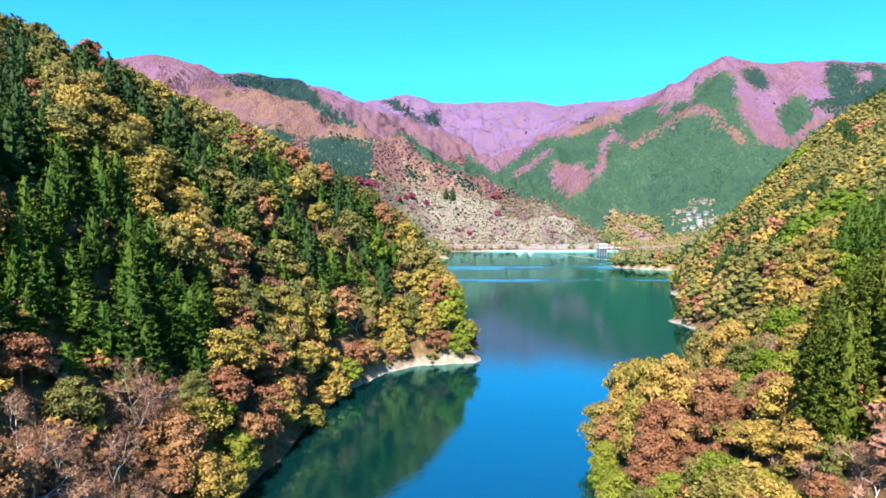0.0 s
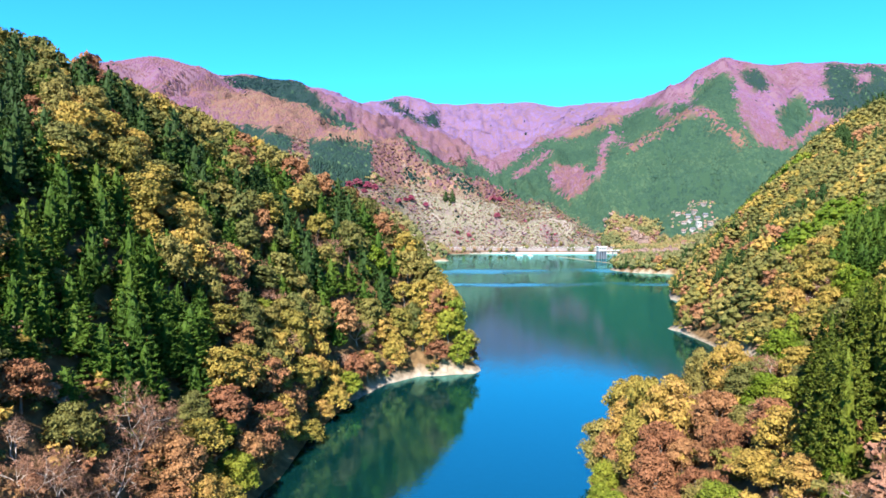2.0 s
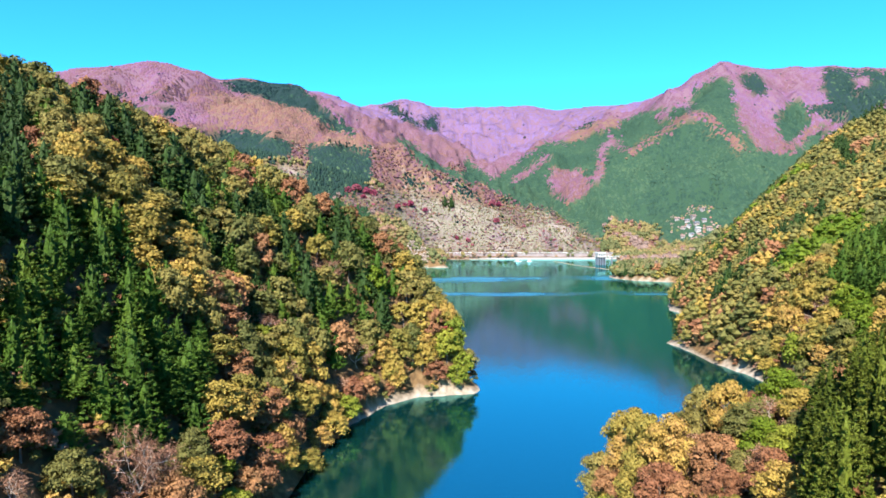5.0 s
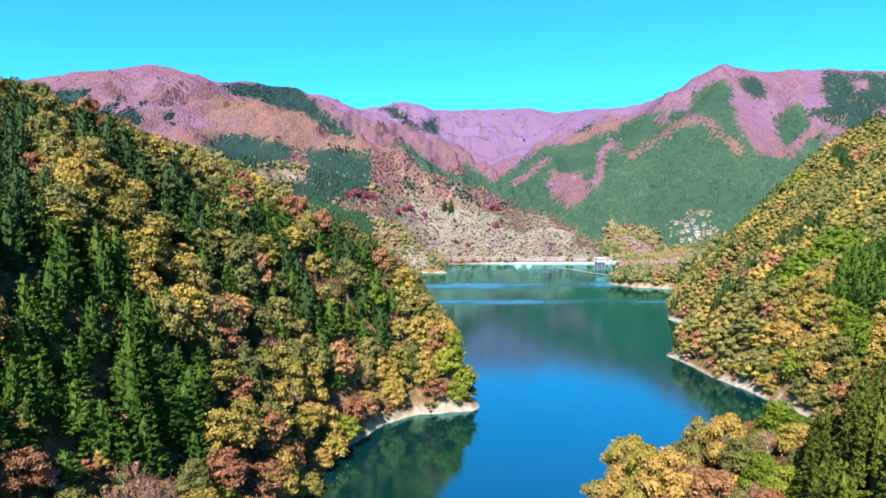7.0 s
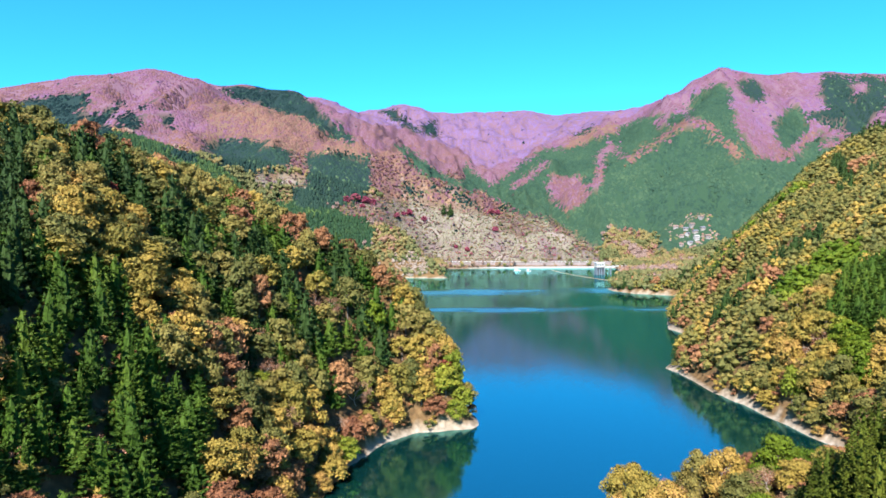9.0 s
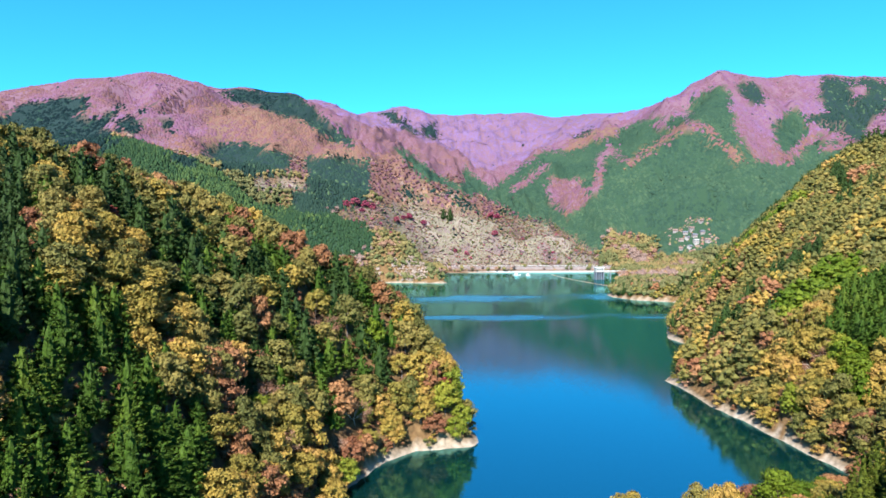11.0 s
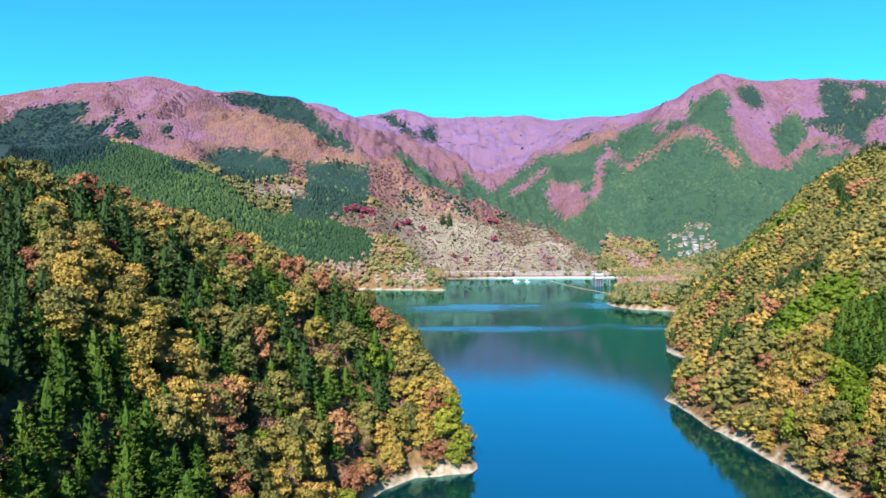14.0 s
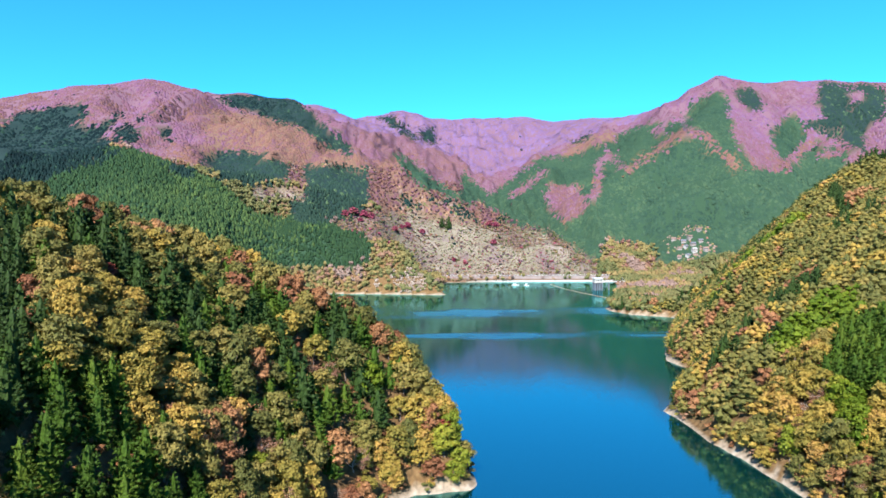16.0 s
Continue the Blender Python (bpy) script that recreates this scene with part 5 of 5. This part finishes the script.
# floating boom from the tower's side to the bank
boom = thing("log_boom", 0, 0, 0, "string of weathered orange floats across the head of the lake", "boom")
ends = (Vector((178, 1006, 0.15)), Vector((216, 794, 0.15)))
float_bm = bmesh.new()
bmesh.ops.create_cone(float_bm, cap_ends=True, segments=8, radius1=0.38, radius2=0.38, depth=3.6, matrix=Matrix.Rotation(radians(90), 4, "X"))
bmesh.ops.bevel(float_bm, geom=[e for e in float_bm.edges if abs((e.verts[0].co - e.verts[1].co).y) < 0.01], offset=0.18, segments=1, affect="EDGES")
first = part("boom_float", float_bm, ORANGE_PLASTIC, boom)
for i in range(52):
    f = (i + 0.5) / 52
    at = ends[0].lerp(ends[1], f) + Vector((-7 * math.sin(math.pi * f), 0, 0))
    ob = first if i == 0 else new("boom_float", first.data)
    ob.parent = boom
    ob.matrix_world = Matrix.Translation(at) @ Matrix.Rotation(radians(10 - 18 * math.cos(math.pi * f) * 0.8), 4, "Z")

# dam at the head of the lake: pale facing slabs at the waterline and a berm
dam = thing("dam_crest", 0, 0, 0, "low pale concrete dam wall along the waterline", "dam")
for i in range(12):
    boxed("facing_slab", CONCRETE, dam, (14 + i * 23.4, 14 + (i + 1) * 23.4 - 0.25, 1052 + 0.2 * i, 1055.8, -3, 1.6), bevel=0.06)
boxed("berm", CONCRETE, dam, (12, 295, 1056, 1068, -2, 2.6))
# above it a long beige retaining wall of cast panels that carries the road, with a coping and a white rail
retaining = thing("retaining_wall", 150, 1065, 0, "long beige concrete retaining wall that carries the dam road", "wall")
for i in range(26):
    boxed("panel", WALL_STONE, retaining, (-143 + i * 11, -132.15 + i * 11, -0.06 * (i % 3), 2.4, -4, 9.6), bevel=0.1)
boxed("coping", WALL_STONE, retaining, (-143.4, 143.4, -0.5, 2.4, 9.6, 10.0), bevel=0.08)
boxed("road", ASPHALT, retaining, (-143, 143, 2.4, 18, 8, 9.8))
for i in range(48):
    boxed("rail_post", WHITE, retaining, (-142 + i * 6, -141.6 + i * 6, 0, 0.4, 10.0, 11.1))
boxed("hand_rail", WHITE, retaining, (-142, 142, 0.1, 0.3, 11.1, 11.3))
office = thing("control_house", 308, 1016, ground_z(308, 1016), "white flat-roofed dam control house on the bank", "building", -8)
office_wall = boxed("wall", PLASTER, office, (-9, 9, -4, 4, -3, 5.4), bevel=0.1)
boxed("roof", CONCRETE, office, (-9.7, 9.7, -4.7, 4.7, 5.4, 6.0), bevel=0.08)
for i in range(5):
    boxed("window", GLASS, office_wall, (-7.6 + i * 3.3, -5.6 + i * 3.3, -4.06, -3.98, 2.2, 4.2))
boxed("door", STEEL, office_wall, (7.2, 8.3, -4.06, -3.98, 0, 2.1))


def house(x, y, turn, wide, deep, storeys, wall_m, roof_m, words):
    """A small gabled house with eaves, windows and a door."""
    h = thing("village_house", x, y, ground_z(x, y), words, "house", turn, "houses of the hillside village")
    tall = 2.8 * storeys
    wall = boxed("wall", wall_m, h, (-wide / 2, wide / 2, -deep / 2, deep / 2, -4, tall))
    bm = bmesh.new()
    a, b, up = wide / 2 + 0.7, deep / 2 + 0.8, deep * 0.32
    outline = [(-b, tall - 0.25), (0, tall + up), (b, tall - 0.25), (b, tall), (0, tall + up + 0.3), (-b, tall)]
    left = [bm.verts.new((-a, p, q)) for p, q in outline]
    right = [bm.verts.new((a, p, q)) for p, q in outline]
    bm.faces.new(left[::-1])
    bm.faces.new(right)
    for i in range(6):
        bm.faces.new((left[i], left[(i + 1) % 6], right[(i + 1) % 6], right[i]))
    bmesh.ops.recalc_face_normals(bm, faces=bm.faces[:])
    part("roof", bm, roof_m, h)
    bm = bmesh.new()
    for s in (-1, 1):
        tri = [bm.verts.new((s * (wide / 2 - 0.02), p, q)) for p, q in ((-deep / 2, tall), (deep / 2, tall), (0, tall + up - 0.1))]
        bm.faces.new(tri)
    part("gable", bm, wall_m, h)
    for level in range(storeys):
        for i in range(3):
            c = (i - 1) * wide * 0.3
            if level == 0 and i == 1:
                boxed("door", RUST, wall, (c - 0.8, c + 0.8, -deep / 2 - 0.06, -deep / 2 + 0.02, 0, 2.1))
            else:
                boxed("window", GLASS, wall, (c - 0.9, c + 0.9, -deep / 2 - 0.06, -deep / 2 + 0.02, level * 2.8 + 0.9, level * 2.8 + 2.2))


homes = np.random.default_rng(31)
lots_taken = []
while len(lots_taken) < 12:
    hx, hy = homes.uniform(434, 492), homes.uniform(1138, 1186)
    if all(abs(hx - a) > 10.5 or abs(hy - b) > 11 for a, b in lots_taken):
        lots_taken.append((hx, hy))
        style = int(homes.integers(4))
        house(hx, hy, homes.uniform(-35, 35), homes.uniform(6.5, 9.5), homes.uniform(5, 6.5), 1 + int(homes.random() < 0.35),
              (PLASTER, CONCRETE, PLASTER, CONCRETE)[style], (TILE, TILE, RUST, CONCRETE)[style],
              ("pale plaster village house with a grey tiled roof", "grey village house with a grey tiled roof", "pale plaster village house with a rusty tin roof", "grey village house with a pale metal roof")[style])
